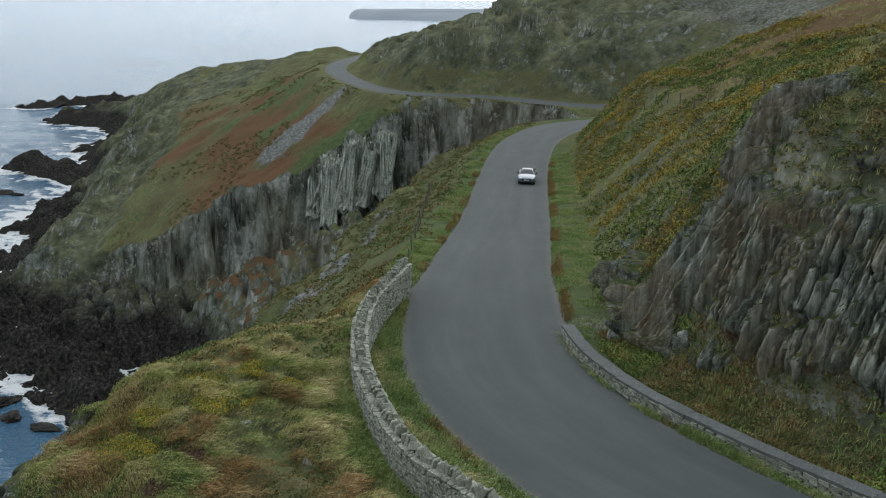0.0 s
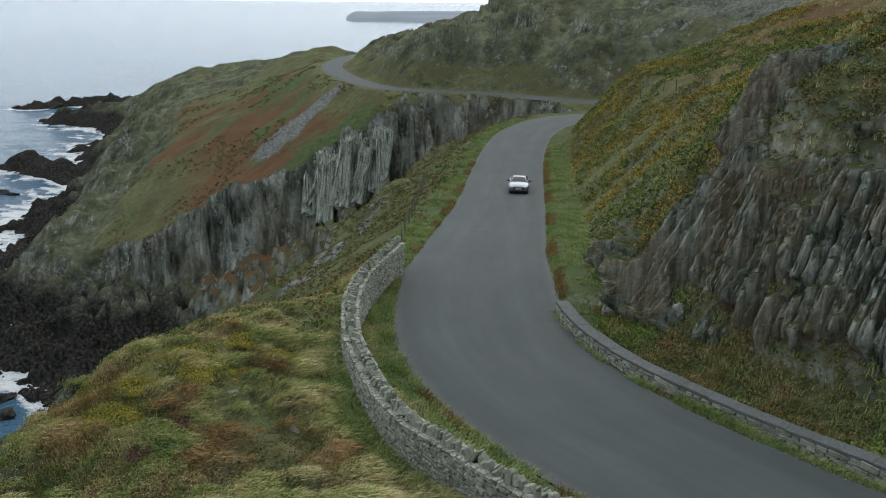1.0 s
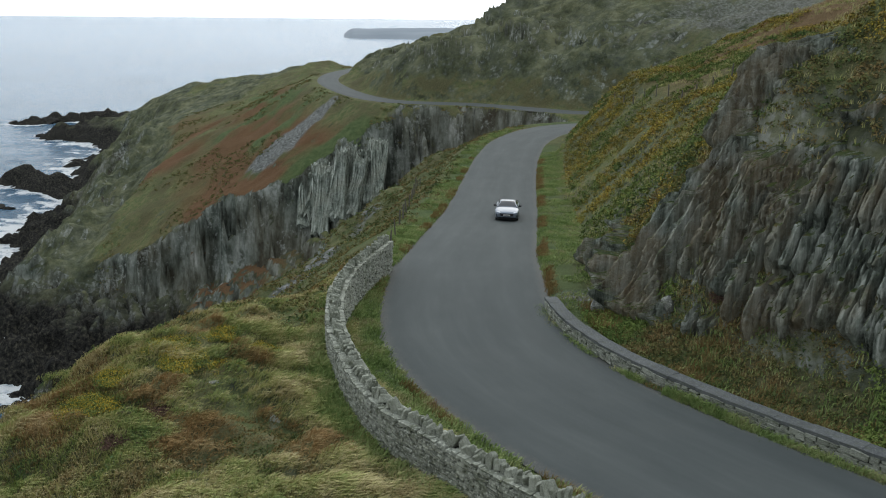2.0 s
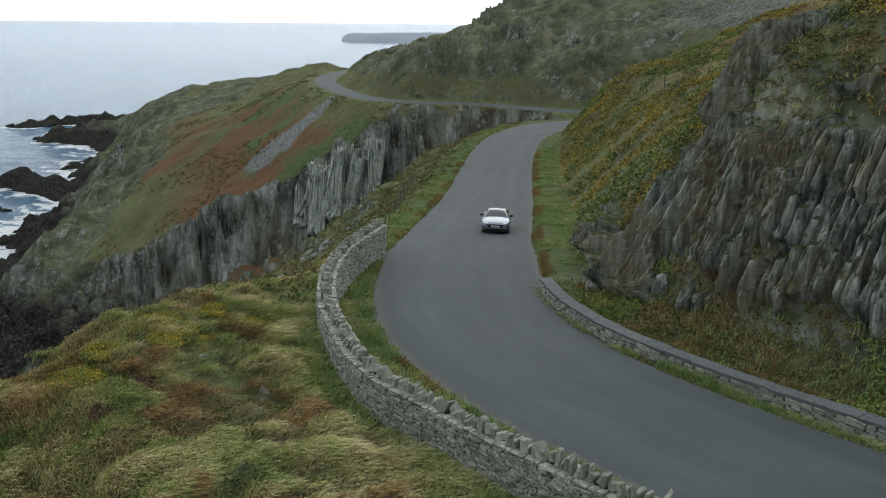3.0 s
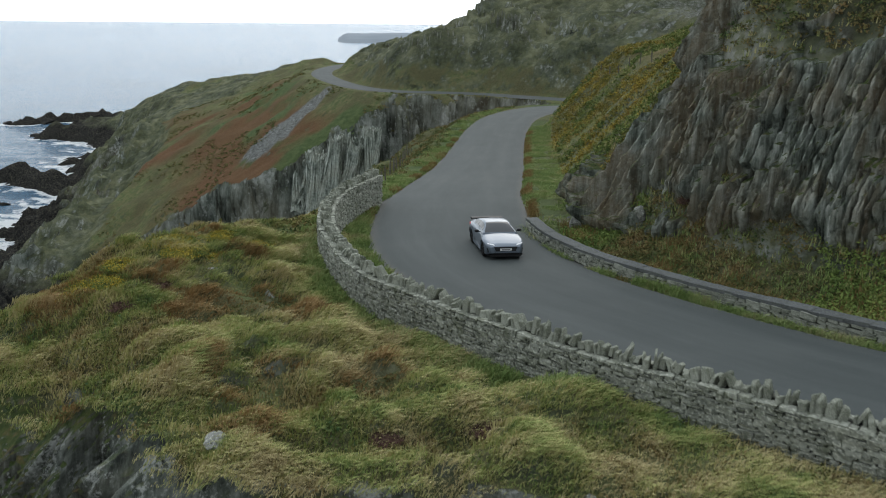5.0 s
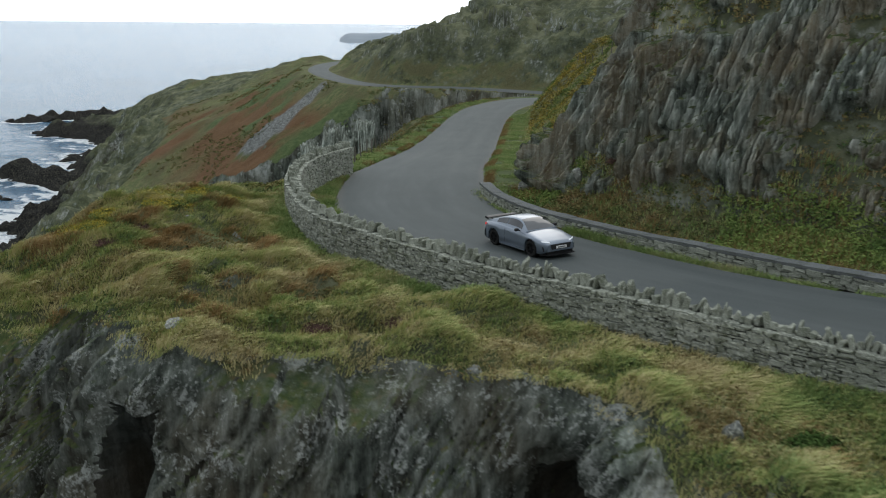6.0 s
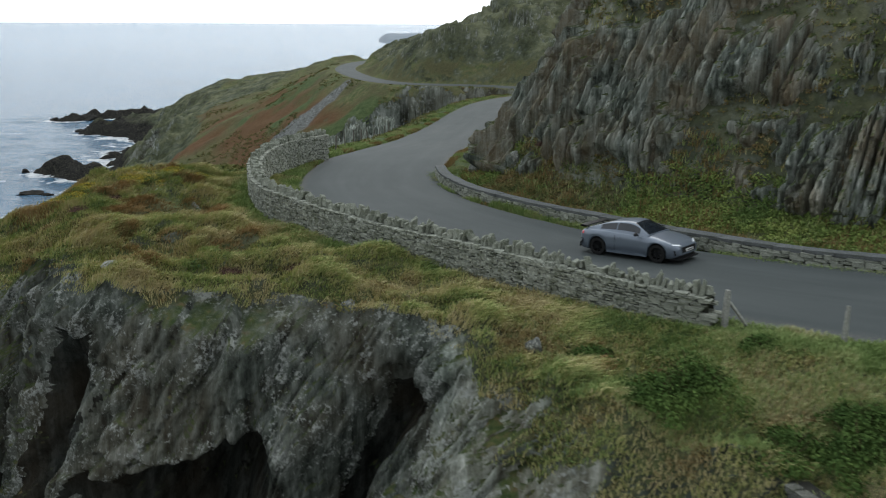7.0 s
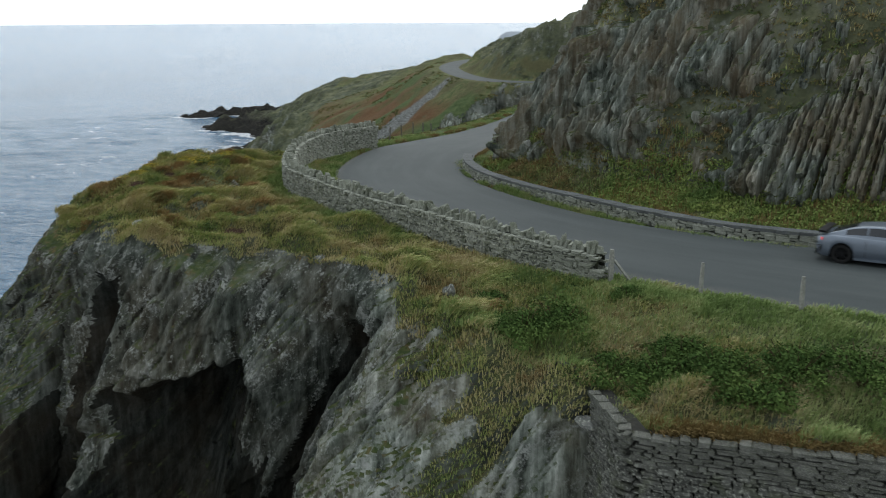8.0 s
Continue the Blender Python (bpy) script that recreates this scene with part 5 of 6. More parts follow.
MAT["concrete"] = mat_plain("post_concrete", (0.16, 0.165, 0.15), (0.33, 0.33, 0.30), 14)
MAT["wood"] = mat_plain("grey_wood", (0.07, 0.065, 0.055), (0.16, 0.15, 0.13), 12)
MAT["wire"] = mat_plain("wire", (0.10, 0.10, 0.10), (0.16, 0.16, 0.16), 10, 0.5, 0.8)
MAT["boulder"] = mat_stone("pale_boulder", (0.10, 0.105, 0.098), (0.22, 0.225, 0.21), 0.8)


def ground_at(x, y):
    a, b = np.array([float(x)]), np.array([float(y)])
    e, side, _ = nearest(EDGE_LINE, a, b)
    if y < 33 and e[0] < 5.0 and x < 19:
        return float(EDGE_TOP(a, b)[0]) + 0.03
    return float(ground_height(a, b)[0][0])


def bar(bm, a, b, r, segments=6, r2=None):
    a, b = Vector(a), Vector(b)
    m = look(a, b) @ pose(0, 0, -(b - a).length / 2)
    bmesh.ops.create_cone(bm, cap_ends=True, segments=segments, radius1=r2 or r, radius2=r, depth=(b - a).length, matrix=m)


def post_mesh(size, high, sunk=0.3, lump=0.012):
    bm = bmesh.new()
    bmesh.ops.create_cube(bm, size=1, matrix=pose(0, 0, (high - sunk) / 2) @ Matrix.Diagonal((size, size * 0.85, high + sunk, 1)))
    bmesh.ops.subdivide_edges(bm, edges=bm.edges[:], cuts=3, use_grid_fill=True)
    for v in bm.verts:
        v.co += Vector(noise.noise_vector(v.co * 9)) * lump
        if v.co.z > high * 0.97:
            v.co.x *= 0.8
            v.co.y *= 0.8
    return bm


def build_fences():
    posts = [(15.0, 10.05, 1.05), (17.65, 8.75, 0.95), (20.2, 7.3, 1.0), (22.9, 6.2, 0.95), (25.6, 5.0, 0.95), (28.4, 3.9, 0.95)]
    for i, (x, y, h) in enumerate(posts):
        z = ground_at(x, y)
        p = new("fence_post")
        p.location = (x, y, z)
        p.rotation_euler = (0.02 * math.sin(i * 3), 0.02 * math.cos(i * 5), 0.4)
        tagged(p, "weathered concrete fence post" + (" with a raking strut at the wall's end" if i == 0 else " in the turf beside the road"), "post", "fence posts by the road")
        part("shaft", post_mesh(0.10 if i else 0.14, h), MAT["concrete"], p)
        if i == 0:
            bm = bmesh.new()
            bar(bm, (0.75, -0.3, -0.2), (0.08, -0.02, 0.7), 0.05, 4)
            part("strut", bm, MAT["concrete"], p)
    # a wire fence on the hillside above, wooden posts
    rows = [(20.5 + 0.32 * i, 98 - 3.3 * i) for i in range(22)]
    side = [(-2.0 + 0.1 * i, 52 + 4.2 * i) for i in range(11)]
    base = None
    for k, (x, y) in enumerate(rows + side):
        z = ground_at(x, y)
        if base is None:
            base = new("wooden_post")
            tagged(base, "thin grey wooden fence post on the heath slope", "post", "wooden posts on the slopes")
            part("stake", post_mesh(0.1, 1.15, 0.3, 0.01), MAT["wood"], base)
            base.location = (x, y, z)
        else:
            copy_thing(base, pose(x, y, z, 3 * math.sin(k * 2.1), 4 * math.cos(k * 1.7), 20 * k))


def boulder(x, y, z, size, label, seed, material="boulder", name="boulder"):
    bm = bmesh.new()
    bmesh.ops.create_icosphere(bm, subdivisions=4 if name == "skerry" else 3, radius=0.5)
    for v in bm.verts:
        p = v.co.copy()
        k = 1 + 0.5 * noise.noise(p * 1.8 + Vector((seed * 7.1, 0, 0))) + 0.18 * noise.noise(p * 5 + Vector((0, seed, 0)))
        if name == "skerry":
            k += 0.35 * (0.5 - abs(noise.noise(p * 4.5 + Vector((seed, seed, 0))))) + 0.2 * noise.noise(p * 11) + 0.1 * noise.noise(p * 23)
        q = p * k
        # knock flats onto it
        for a in range(4):
            d = Vector((math.sin(seed * 3 + a * 2), math.cos(seed + a * 1.7), math.sin(a * 2.3 + seed * 2))).normalized()
            over = q.dot(d) - 0.36
            if over > 0:
                q -= d * over * 0.85
        v.co = Vector((q.x * size[0], q.y * size[1], q.z * size[2]))
    me = bpy.data.meshes.new(name)
    bm.to_mesh(me)
    bm.free()
    me.materials.append(MAT[material])
    ob = new(name, me)
    ob.matrix_basis = pose(x, y, z, 0, 0, seed * 47)
    return tagged(ob, label, "rock")


def build_boulders():
    boulder(9.9, 9.5, ground_at(9.9, 9.5) + 0.12, (0.45, 0.4, 0.6), "pale lichened boulder in the turf at the cliff edge", 1)
    boulder(-3.3, 13.9, ground_at(-3.3, 13.9) + 0.08, (0.8, 0.5, 0.22), "flat pale stone lying on the cliff's brow", 2)
    boulder(14.45, 3.2, -0.95, (0.8, 0.55, 0.5), "grey boulder wedged against the retaining wall", 3)
    boulder(13.8, 3.7, -0.9, (0.4, 0.4, 0.45), "small pale boulder beside the retaining wall", 4)
    boulder(4.4, 12.9, ground_at(4.4, 12.9) - 0.1, (0.7, 0.5, 0.6), "knob of grey rock in the grass at the edge", 5)
    boulder(10.5, 34.9, ground_at(10.5, 34.9) + 0.55, (0.55, 0.5, 0.8), "white quartz block standing in the rock face", 6)
    boulder(8.3, 38.3, ground_at(8.3, 38.3) + 0.2, (0.8, 0.6, 0.9), "pale rock at the foot of the cutting", 7)
    boulder(-6.8, 28.2, ground_at(-6.8, 28.2), (0.6, 0.4, 0.12), "flat grey stone in the turf", 8)
    rng = random.Random(4)
    # rocks in the surf
    spots = [(-192, 388, 6), (-200, 384, 4), (-228, 528, 9), (-238, 530, 6), (-246, 610, 9), (-262, 598, 10), (-282, 588, 6), (-171, 331, 5), (-164, 330, 3), (-111, 205, 4), (-116, 222, 5), (-104, 190, 4), (-84, 154, 3.5), (-80, 148, 3), (-72, 144, 3),
             (-66, 142, 2.5), (-90, 160, 3), (-124, 240, 4), (-132, 284, 4), (-78, 158, 2.5), (-70, 152, 2)]
    for i, (x, y, r) in enumerate(spots):
        boulder(x, y, SEA, (r * rng.uniform(1.2, 2.0), r * rng.uniform(0.8, 1.2), r * rng.uniform(0.5, 0.8)), "black wet skerry standing in the white surf", 20 + i, "wet_rock", "skerry")


def build_slabs():
    """Pale upright slabs in the cliff across the cove."""
    rng = random.Random(77)
    for i in range(17):
        x = -11 - 1.0 * i + rng.uniform(-0.5, 0.5)
        y = 184.4 - 0.05 * i + rng.uniform(-1.6, 1.6)
        h = rng.uniform(9, 15)
        bm = bmesh.new()
        bmesh.ops.create_cube(bm, size=1)
        bmesh.ops.subdivide_edges(bm, edges=bm.edges[:], cuts=5, use_grid_fill=True)
        for v in bm.verts:
            p = v.co.copy()
            step = math.floor(p.z * 5 + i) * 0.07
            v.co = Vector((p.x * (1 - 0.35 * p.z), p.y + 0.1 * math.sin(step * 40), p.z)) + Vector(noise.noise_vector(p * 3 + Vector((i * 5.0, 0, 0)))) * 0.16
            v.co = Vector((v.co.x * rng_width(i), v.co.y * 2.6, v.co.z * h))
        me = bpy.data.meshes.new("rock_slab")
        bm.to_mesh(me)
        bm.free()
        me.materials.append(MAT["pale_slab"])
        ob = new("rock_slab", me)
        ob.matrix_basis = pose(x, y, -19.5 - 0.42 * i + rng.uniform(-1, 1), -16 + rng.uniform(-6, 6), 7 + rng.uniform(-6, 6), -10 + rng.uniform(-25, 25))
        tagged(ob, "tall pale grey rock slab standing in the cove cliff", "rock", "slabs in the cove cliff")


def rng_width(i):
    return 1.6 + 1.8 * abs(math.sin(i * 2.7))


def build_headland():
    """Low land on the far side of the bay."""
    n = 120
    u = np.linspace(0, 1, n)
    v = np.linspace(0, 1, 14)
    ang = np.radians(-5.9 + 22 * u)
    prof = 11 * smooth(0, 0.03, u) + 6 * smooth(0.05, 0.5, u) + 12 * smooth(0.5, 1.0, u) + 1.5 * fbm(u * 14, 0, 3.0, 4)
    r = 2550 + 900 * v[None, :] + 80 * fbm(u * 6, 0, 1.0, 2)[:, None] - 300 * u[:, None]
    px, py = r * np.sin(ang)[:, None], r * np.cos(ang)[:, None]
    rise = np.clip(v * 9, 0, 1) ** 0.7
    pz = SEA - 3 + (prof[:, None] + 4) * rise[None, :] + 8 * v[None, :] * u[:, None] + 0.8 * fbm(px * 0.02, py * 0.02, 4.0, 3)
    # aerial haze is painted into this land's base colour
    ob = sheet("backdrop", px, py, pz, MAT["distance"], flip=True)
    return tagged(ob, "headland across the bay, coloured blue-grey for haze", "headland", kind="structure")


MAT["wet_rock"] = mat_plain("wet_black_rock", (0.010, 0.010, 0.010), (0.04, 0.038, 0.033), 0.5, 0.9)
# pale blue-grey stands in for the haze over the bay
MAT["distance"] = mat_plain("haze_tinted_land", (0.20, 0.23, 0.26), (0.27, 0.30, 0.33), 0.004, 1.0, 0.0, 0.0)
build_fences()
MAT["pale_slab"] = mat_rock("pale_slab_rock", 3.4, 0.2, 0.6, 0.1)
build_boulders()
build_slabs()
build_headland()


# ---- the car ----
def mat_paint():
    m, n, l, b = shader("grey_car_paint", 0.32, 0.35, 0.5)
    l.new(ramp(n, l, noise_tex(n, l, 400, 2), [(0.3, (0.125, 0.152, 0.19)), (0.7, (0.16, 0.19, 0.232))]), b.inputs["Base Color"])
    b.inputs["Coat Weight"].default_value, b.inputs["Coat Roughness"].default_value = 0.3, 0.08
    return m


def mat_glow(name, colour, strength):
    m, n, l, b = shader(name, 0.2)
    b.inputs["Base Color"].default_value = rgb(*colour)
    b.inputs["Emission Color"].default_value, b.inputs["Emission Strength"].default_value = rgb(*colour), strength
    return m


MAT["paint"] = mat_paint()
MAT["glass"] = mat_plain("tinted_glass", (0.008, 0.011, 0.016), (0.012, 0.016, 0.022), 5, 0.04, 0.0, 0.55)
MAT["trim"] = mat_plain("black_trim", (0.010, 0.010, 0.011), (0.018, 0.018, 0.019), 30, 0.5, 0.0, 0.2)
MAT["tyre"] = mat_plain("tyre_rubber", (0.012, 0.012, 0.012), (0.022, 0.022, 0.022), 40, 0.9)
MAT["rim"] = mat_plain("black_rim", (0.016, 0.016, 0.018), (0.03, 0.03, 0.032), 30, 0.3, 0.6)
MAT["plate"] = mat_plain("white_plate", (0.65, 0.66, 0.66), (0.75, 0.75, 0.75), 30, 0.5)
MAT["lamp"] = mat_glow("headlight", (0.6, 0.63, 0.66), 0.35)
MAT["tail"] = mat_glow("tail_light", (0.8, 0.03, 0.02), 0.6)

LONG, AXLE_F, AXLE_R, WHEEL, TRACK = 4.16, 1.29, -1.21, 0.335, 0.775


def curve(y, knots):
    """Smooth value along the car's length from knots (y, value)."""
    ky, kv = np.array([k[0] for k in knots]), np.array([k[1] for k in knots])
    t = np.clip(np.searchsorted(ky, y, side="right") - 1, 0, len(ky) - 2)
    u = np.clip((y - ky[t]) / (ky[t + 1] - ky[t]), 0, 1)
    sl = np.gradient(kv, ky)
    h = ky[t + 1] - ky[t]
    return kv[t] * (2 * u ** 3 - 3 * u ** 2 + 1) + sl[t] * h * (u ** 3 - 2 * u ** 2 + u) + kv[t + 1] * (-2 * u ** 3 + 3 * u ** 2) + sl[t + 1] * h * (u ** 3 - u ** 2)


HALF = [(-2.06, 0.70), (-1.95, 0.80), (-1.7, 0.885), (-1.2, 0.925), (-0.5, 0.89), (0.4, 0.885), (1.29, 0.92), (1.7, 0.89), (1.95, 0.80), (2.1, 0.66)]
BELT = [(-2.06, 0.80), (-1.8, 0.90), (-1.2, 0.93), (-0.4, 0.90), (0.5, 0.875), (1.0, 0.84), (1.6, 0.76), (1.95, 0.66), (2.1, 0.58)]
DECK = [(-2.06, 0.86), (-1.85, 0.965), (-1.4, 1.00), (-0.5, 0.99), (0.4, 0.97), (0.85, 0.955), (1.4, 0.87), (1.8, 0.76), (2.0, 0.68), (2.1, 0.60)]
ROOF = [(-1.78, 0.975), (-1.4, 1.10), (-0.9, 1.265), (-0.4, 1.338), (0.0, 1.35), (0.25, 1.31), (0.55, 1.17), (0.92, 0.955)]


def loft(name, ys, section, material, parent, label="", close=False):
    """A skin through cross-sections; section(y) gives a list of (x, z) from one side to the other."""
    rings = [[(x, y, z) for x, z in section(y)] for y in ys]
    a = np.array(rings)
    ob = sheet(name, a[..., 0], a[..., 1], a[..., 2], material)
    ob.parent = parent
    if label:
        ob["label"] = label
    if close:
        bm = bmesh.new()
        bm.from_mesh(ob.data)
        bm.verts.ensure_lookup_table()
        c = a.shape[1]
        bm.faces.new([bm.verts[i] for i in range(c)])
        bm.faces.new([bm.verts[len(bm.verts) - 1 - i] for i in range(c)])
        bmesh.ops.recalc_face_normals(bm, faces=bm.faces[:])
        bm.to_mesh(ob.data)
        bm.free()
    return ob


def mirror(points):
    return points + [(-x, z) for x, z in reversed(points) if abs(x) > 1e-6]


def panel(name, quad, thick, material, parent, label="", cuts=0, bulge=0.0):
    """A plate on four corners, with thickness along its normal and a slight bulge."""
    p = [Vector(q) for q in quad]
    n = (p[1] - p[0]).cross(p[3] - p[0]).normalized()
    bm = bmesh.new()
    k = cuts + 2
    grid = {}
    for side in (0, 1):
        for i in range(k):
            for j in range(k):
                u, v = i / (k - 1), j / (k - 1)
                q = p[0] * (1 - u) * (1 - v) + p[1] * u * (1 - v) + p[2] * u * v + p[3] * (1 - u) * v
                q = q + n * (bulge * (1 - (2 * u - 1) ** 2) * (1 - (2 * v - 1) ** 2) + (thick if side else 0))
                grid[side, i, j] = bm.verts.new(q)
    for i in range(k - 1):
        for j in range(k - 1):
            bm.faces.new((grid[1, i, j], grid[1, i + 1, j], grid[1, i + 1, j + 1], grid[1, i, j + 1]))
            bm.faces.new((grid[0, i, j + 1], grid[0, i + 1, j + 1], grid[0, i + 1, j], grid[0, i, j]))
    loop = [(i, 0) for i in range(k - 1)] + [(k - 1, j) for j in range(k - 1)] + [(i, k - 1) for i in range(k - 1, 0, -1)] + [(0, j) for j in range(k - 1, 0, -1)]
    for a, b in zip(loop, loop[1:] + loop[:1]):
        bm.faces.new((grid[0, a[0], a[1]], grid[0, b[0], b[1]], grid[1, b[0], b[1]], grid[1, a[0], a[1]]))
    return part(name, bm, material, parent, label)


def build_wheel(parent, x, y):
    side = 1 if x > 0 else -1
    bm = bmesh.new()
    prof = [(0.215, -0.11), (0.235, -0.12), (0.315, -0.115), (WHEEL, -0.085), (WHEEL, 0.085), (0.315, 0.115), (0.235, 0.12), (0.215, 0.11)]
    n = 32
    ring = [[bm.verts.new((o, r * math.cos(2 * math.pi * i / n), r * math.sin(2 * math.pi * i / n))) for r, o in prof] for i in range(n)]
    for i in range(n):
        for j in range(len(prof)):
            a, b = ring[i], ring[(i + 1) % n]
            bm.faces.new((a[j], b[j], b[(j + 1) % len(prof)], a[(j + 1) % len(prof)]))
    wheel = new("wheel")
    wheel.parent = parent
    wheel.location = (x, y, WHEEL)
    bmesh.ops.recalc_face_normals(bm, faces=bm.faces[:])
    part("tyre", bm, MAT["tyre"], wheel)
    bm = bmesh.new()
    bmesh.ops.create_cone(bm, cap_ends=False, segments=32, radius1=0.222, radius2=0.222, depth=0.2, matrix=pose(0, 0, 0, 0, 90, 0))
    bmesh.ops.create_cone(bm, cap_ends=True, segments=20, radius1=0.05, radius2=0.045, depth=0.06, matrix=pose(side * 0.085, 0, 0, 0, 90, 0))
    for k in range(7):
        m = pose(side * 0.085, 0, 0) @ Matrix.Rotation(2 * math.pi * k / 7, 4, "X") @ pose(0, 0, 0.125) @ Matrix.Diagonal((0.03, 0.045, 0.21, 1))
        bmesh.ops.create_cube(bm, size=1, matrix=m)
    part("rim", bm, MAT["rim"], wheel)
    bm = bmesh.new()
    bmesh.ops.create_cone(bm, cap_ends=True, segments=28, radius1=0.165, radius2=0.165, depth=0.03, matrix=pose(0, 0, 0, 0, 90, 0))
    part("brake_disc", bm, MAT["wire"], wheel)
    return wheel


def build_car():
    root = new("car")
    tagged(root, "silver-grey two-door coupe with black wheels and rear wing", "car")
    ys = np.unique(np.concatenate((np.linspace(-2.06, 2.1, 90), np.linspace(AXLE_F - 0.4, AXLE_F + 0.4, 33), np.linspace(AXLE_R - 0.4, AXLE_R + 0.4, 33))))

    def body(y):
        w, s, d = (float(curve(y, k)) for k in (HALF, BELT, DECK))
        low = 0.20 + 0.12 * max(0, abs(y) - 1.85) / 0.25
        for a in (AXLE_F, AXLE_R):
            if abs(y - a) < 0.385:
                low = max(low, WHEEL + math.sqrt(0.385 ** 2 - (y - a) ** 2) * 0.98)
        flare = sum(0.012 * math.exp(-((y - a) / 0.34) ** 2) for a in (AXLE_F, AXLE_R))
        mid = max(0.52, low + 0.03)
        pts = [(w * 0.9, low), (w * 0.985 + flare, low + 0.015), (w + flare, mid), (w * 0.985 + flare, max((s + mid) / 2, mid + 0.01)), (w * 0.955, max(s, mid + 0.02)), (w * 0.88, max(s + (d - s) * 0.55, mid + 0.03)), (w * 0.7, d - (0.02)), (w * 0.35, d), (0.0, d + 0.006)]
        return mirror(pts)
    loft("body", ys, body, MAT["paint"], root, close=True)

    def floor_pan(y):
        w = float(curve(y, HALF)) * 0.86
        return [(w, 0.62), (w, 0.19), (-w, 0.19), (-w, 0.62)]
    loft("underbody", np.linspace(-2.0, 2.02, 12), floor_pan, MAT["trim"], root, close=True)

    yc = np.linspace(-1.78, 0.92, 44)

    def cabin(y):
        r, d, w = float(curve(y, ROOF)), float(curve(y, DECK)) - 0.05, float(curve(y, HALF))
        r = max(r, d + 0.03)
        k = min(1, (r - d) / 0.36)
        tw = 0.80 - 0.24 * k
        return mirror([(0.80 * w / 0.89, d), (0.80 - 0.12 * k, d + (r - d) * 0.5), (tw + 0.03, r - 0.05 * k), (tw - 0.06, r - 0.015 * k), (tw * 0.5, r), (0.0, r + 0.006)])
    loft("roof", yc, cabin, MAT["paint"], root, close=True)

    def skin(name, span, xs, label):
        """Glass laid 6 mm over the cabin between two shares of its section."""
        yy = np.linspace(*span, 14)
        return loft(name, yy, lambda y: xs(y), MAT["glass"], root, label)

    def over(y, x):
        r, d = float(curve(y, ROOF)), float(curve(y, DECK)) - 0.05
        r = max(r, d + 0.03)
        k = min(1, (r - d) / 0.36)
        tw = 0.80 - 0.24 * k
        ax, az = [0.0, tw * 0.5, tw - 0.06, tw + 0.03], [r + 0.006, r, r - 0.015 * k, r - 0.05 * k]
        return float(np.interp(abs(x), ax, az)) + 0.008

    def width(y):
        r, d = float(curve(y, ROOF)), float(curve(y, DECK)) - 0.05
        return 0.80 - 0.24 * min(1, (max(r, d + 0.03) - d) / 0.36)
    skin("windscreen", (0.22, 0.88), lambda y: [(x * (width(y) - 0.03), over(y, x * (width(y) - 0.03))) for x in np.linspace(1, -1, 11)], "dark tinted windscreen")
    skin("rear_window", (-1.62, -0.85), lambda y: [(x * (width(y) - 0.09), over(y, x * (width(y) - 0.09))) for x in np.linspace(1, -1, 9)], "dark rear window")

    def side_strip(sign):
        def pts(y):
            r, d, w = float(curve(y, ROOF)), float(curve(y, DECK)) - 0.05, float(curve(y, HALF))
            r = max(r, d + 0.03)
            k = min(1, (r - d) / 0.36)
            low = (0.80 * w / 0.89, d)
            mid = (0.80 - 0.12 * k, d + (r - d) * 0.5)
            top = (0.80 - 0.24 * k + 0.03, r - 0.05 * k)
            out = []
            for u in (0.24, 0.5, 0.94):
                a, b, t = (low, mid, u * 2) if u < 0.5 else (mid, top, u * 2 - 1)
                out.append((sign * (a[0] + (b[0] - a[0]) * t + 0.010), a[1] + (b[1] - a[1]) * t + 0.004))
            return out if sign > 0 else out[::-1]
        return pts
    for sign in (1, -1):
        loft("door_window", np.linspace(-0.42, 0.52, 14), side_strip(sign), MAT["glass"], root, "dark side window")
        loft("quarter_window", np.linspace(-1.12, -0.47, 10), side_strip(sign), MAT["glass"], root, "dark rear side window")
        # mirrors
        bm = bmesh.new()
        bmesh.ops.create_uvsphere(bm, u_segments=14, v_segments=8, radius=1, matrix=pose(sign * 1.0, 0.50, 0.985) @ Matrix.Diagonal((0.115, 0.075, 0.07, 1)))
        bar(bm, (sign * 0.82, 0.50, 0.92), (sign * 0.95, 0.50, 0.96), 0.025)
        part("wing_mirror", bm, MAT["trim"], root, "black wing mirror")
        # headlight, intake, tail light, skirt
        panel("headlight", [(sign * 0.50, 2.055, 0.655), (sign * 0.80, 1.90, 0.70), (sign * 0.82, 1.86, 0.74), (sign * 0.52, 2.0, 0.70)][::sign], 0.02, MAT["lamp"], root, "lit white headlight")
        panel("air_intake", [(sign * 0.47, 2.105, 0.33), (sign * 0.80, 1.98, 0.33), (sign * 0.83, 1.95, 0.52), (sign * 0.52, 2.10, 0.46)][::sign], 0.02, MAT["trim"], root, "black front air intake")
        panel("tail_light", [(sign * 0.50, -2.05, 0.76), (sign * 0.84, -1.90, 0.77), (sign * 0.86, -1.86, 0.87), (sign * 0.52, -2.0, 0.86)][::-sign], 0.02, MAT["tail"], root, "red tail light")
        panel("rear_vent", [(sign * 0.62, -2.06, 0.36), (sign * 0.86, -1.93, 0.36), (sign * 0.885, -1.86, 0.60), (sign * 0.74, -2.03, 0.56)][::-sign], 0.02, MAT["trim"], root, "black vent in the rear bumper")
        panel("side_skirt", [(sign * 0.895, -0.80, 0.17), (sign * 0.895, 0.88, 0.17), (sign * 0.90, 0.88, 0.245), (sign * 0.90, -0.80, 0.245)][::-sign], 0.03, MAT["paint"], root)
        bm = bmesh.new()
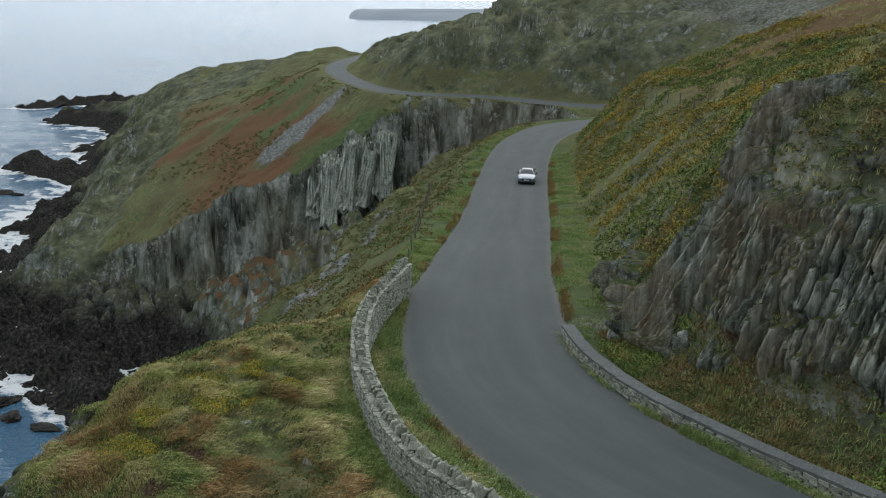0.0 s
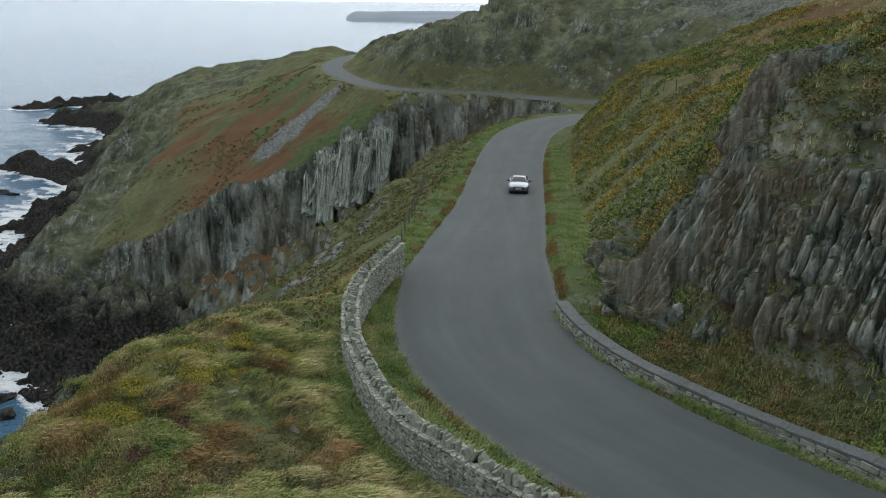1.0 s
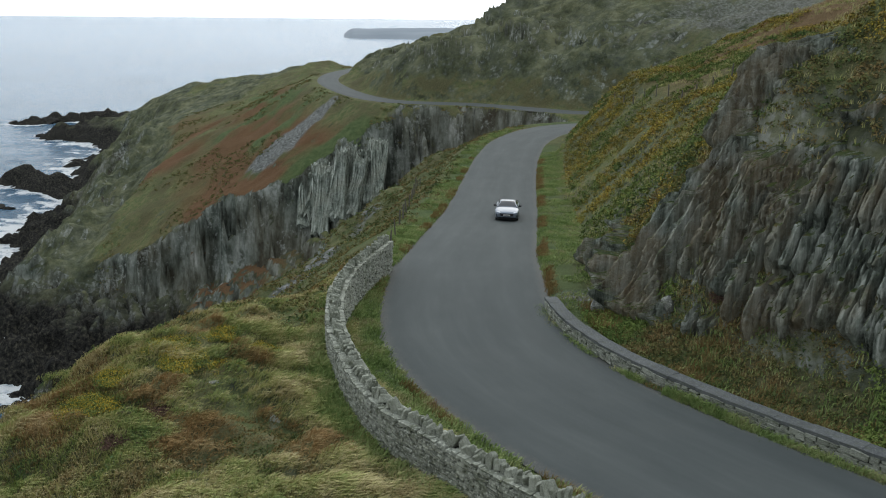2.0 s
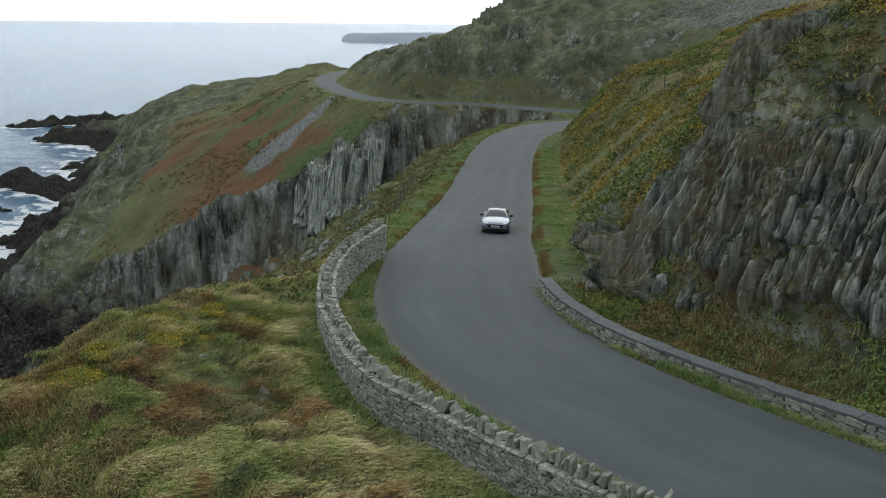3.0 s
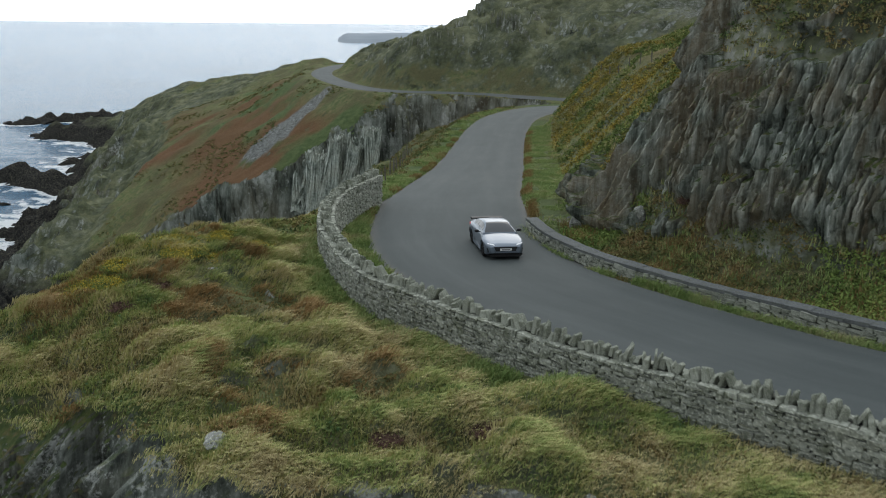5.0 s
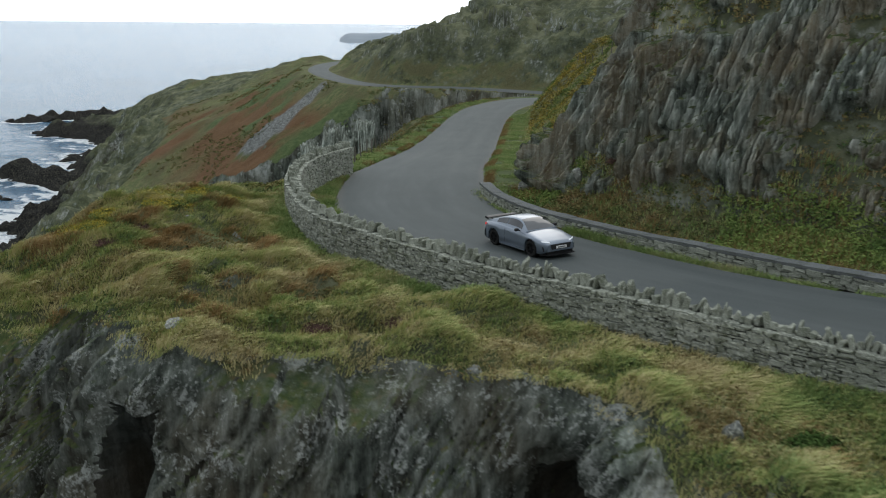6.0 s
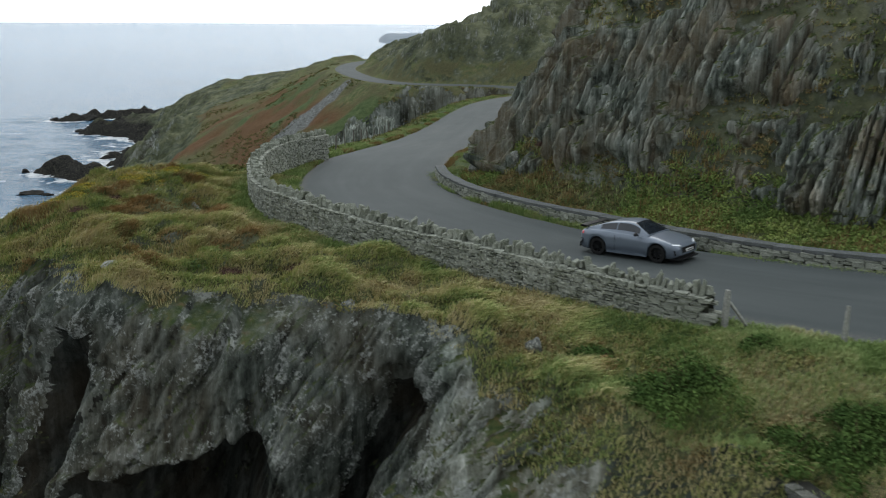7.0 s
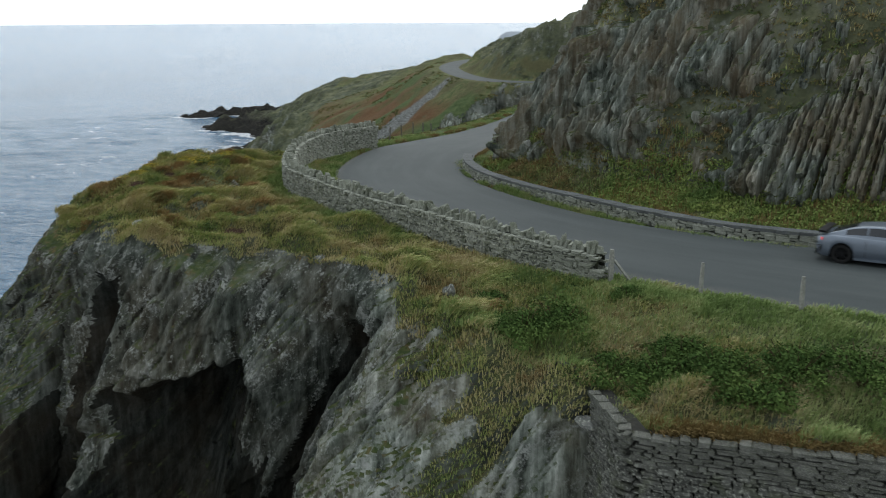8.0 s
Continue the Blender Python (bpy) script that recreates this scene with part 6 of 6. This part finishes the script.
        bar(bm, (sign * 0.52, -1.80, 0.93), (sign * 0.54, -1.86, 1.07), 0.03, 6)
        part("wing_support", bm, MAT["trim"], root, "black wing support")
        panel("door_seam", [(sign * 0.895, -0.47, 0.30), (sign * 0.895, -0.455, 0.30), (sign * 0.875, -0.455, 0.86), (sign * 0.875, -0.47, 0.86)][::-sign], 0.006, MAT["trim"], root)
        panel("door_handle", [(sign * 0.893, -0.36, 0.76), (sign * 0.893, -0.18, 0.765), (sign * 0.89, -0.18, 0.79), (sign * 0.89, -0.36, 0.785)][::-sign], 0.015, MAT["paint"], root)
    # grille, plate, splitter, diffuser, wing
    panel("grille", [(-0.46, 2.115, 0.40), (0.46, 2.115, 0.40), (0.54, 2.08, 0.60), (-0.54, 2.08, 0.60)][::-1], 0.02, MAT["trim"], root, "large black front grille")
    panel("number_plate", [(-0.26, 2.145, 0.43), (0.26, 2.145, 0.43), (0.26, 2.135, 0.53), (-0.26, 2.135, 0.53)][::-1], 0.01, MAT["plate"], root, "white number plate")
    panel("plate_mark", [(-0.2, 2.158, 0.455), (0.2, 2.158, 0.455), (0.2, 2.15, 0.505), (-0.2, 2.15, 0.505)][::-1], 0.004, MAT["wire"], root, "plain grey bar on the plate")
    panel("front_splitter", [(-0.86, 1.8, 0.165), (0.86, 1.8, 0.165), (0.66, 2.17, 0.165), (-0.66, 2.17, 0.165)], 0.035, MAT["trim"], root, "black front splitter")
    panel("rear_diffuser", [(-0.72, -2.08, 0.22), (0.72, -2.08, 0.22), (0.75, -2.03, 0.42), (-0.75, -2.03, 0.42)], 0.03, MAT["trim"], root, "black rear diffuser")

    def wing(y):
        u = (y + 2.02) / 0.28
        h = 1.085 - 0.03 * u
        t = 0.022 * math.sin(math.pi * min(max(u, 0.05), 0.95)) + 0.006
        return [(0.78, h + t), (0.4, h + t + 0.012), (-0.4, h + t + 0.012), (-0.78, h + t), (-0.80, h - 0.05), (-0.78, h - t), (-0.4, h - t + 0.012), (0.4, h - t + 0.012), (0.78, h - t), (0.80, h - 0.05), (0.78, h + t)]
    loft("rear_wing", np.linspace(-2.02, -1.74, 7), wing, MAT["trim"], root, "black fixed rear wing", close=True)
    wheels = [build_wheel(root, sx * TRACK, ay) for ay in (AXLE_F, AXLE_R) for sx in (-1, 1)]
    root.scale = (0.955, 0.955, 0.955)
    return root, wheels


car, car_wheels = build_car()

# Seconds and place of the car on the road.
DRIVE = [(0, 8.8, 87.5), (0.5, 8.05, 81.8), (1, 7.4, 75.9), (2.5, 5.6, 59.6), (3, 5.0, 54.6), (3.5, 4.45, 49.5), (4, 3.95, 44.7), (4.5, 3.75, 39.6), (5.25, 4.55, 32.8), (6, 7.2, 26.2), (6.5, 10.3, 22.3), (7, 14.2, 18.5), (7.5, 18.9, 15.1), (8, 23.9, 12.6)]


def drive_at(t):
    ts = np.array([d[0] for d in DRIVE])
    return np.array([float(curve(np.array(t), [(d[0], d[k]) for d in DRIVE])) for k in (1, 2)])


def road_top(x, y):
    r, side, c = nearest(ROAD_LINE, np.array([x]), np.array([y]))
    return float(c[0, 2] + 0.05 * (1 - min(1, r[0] / c[0, 3]) ** 2))


def motions():
    rows, spins, gone, last = [], [], 0.0, None
    for k in range(241):
        t = k / 30
        p = drive_at(t)
        if last is not None:
            gone += float(np.linalg.norm(p - last))
        last = p
        ahead, behind = drive_at(min(t + 0.12, 8.0)), drive_at(max(t - 0.12, 0.0))
        d = (ahead - behind) / np.linalg.norm(ahead - behind)
        if k % 6 == 0:
            front, rear = road_top(*(p + d * AXLE_F)), road_top(*(p + d * AXLE_R))
            left, right = road_top(p[0] - d[1] * TRACK, p[1] + d[0] * TRACK), road_top(p[0] + d[1] * TRACK, p[1] - d[0] * TRACK)
            yaw = math.degrees(math.atan2(-d[0], d[1]))
            rows.append((t, pose(p[0], p[1], (front + rear) / 2 + 0.002, math.degrees(math.atan2(front - rear, AXLE_F - AXLE_R)), math.degrees(math.atan2(left - right, 2 * TRACK)), yaw)))
        spins.append((t, -math.degrees(gone / WHEEL)))
    walk(car, rows)
    for w in car_wheels:
        at = w.location.copy()
        walk(w, [(t, pose(at.x, at.y, at.z, a, 0, 0)) for t, a in spins])


motions()
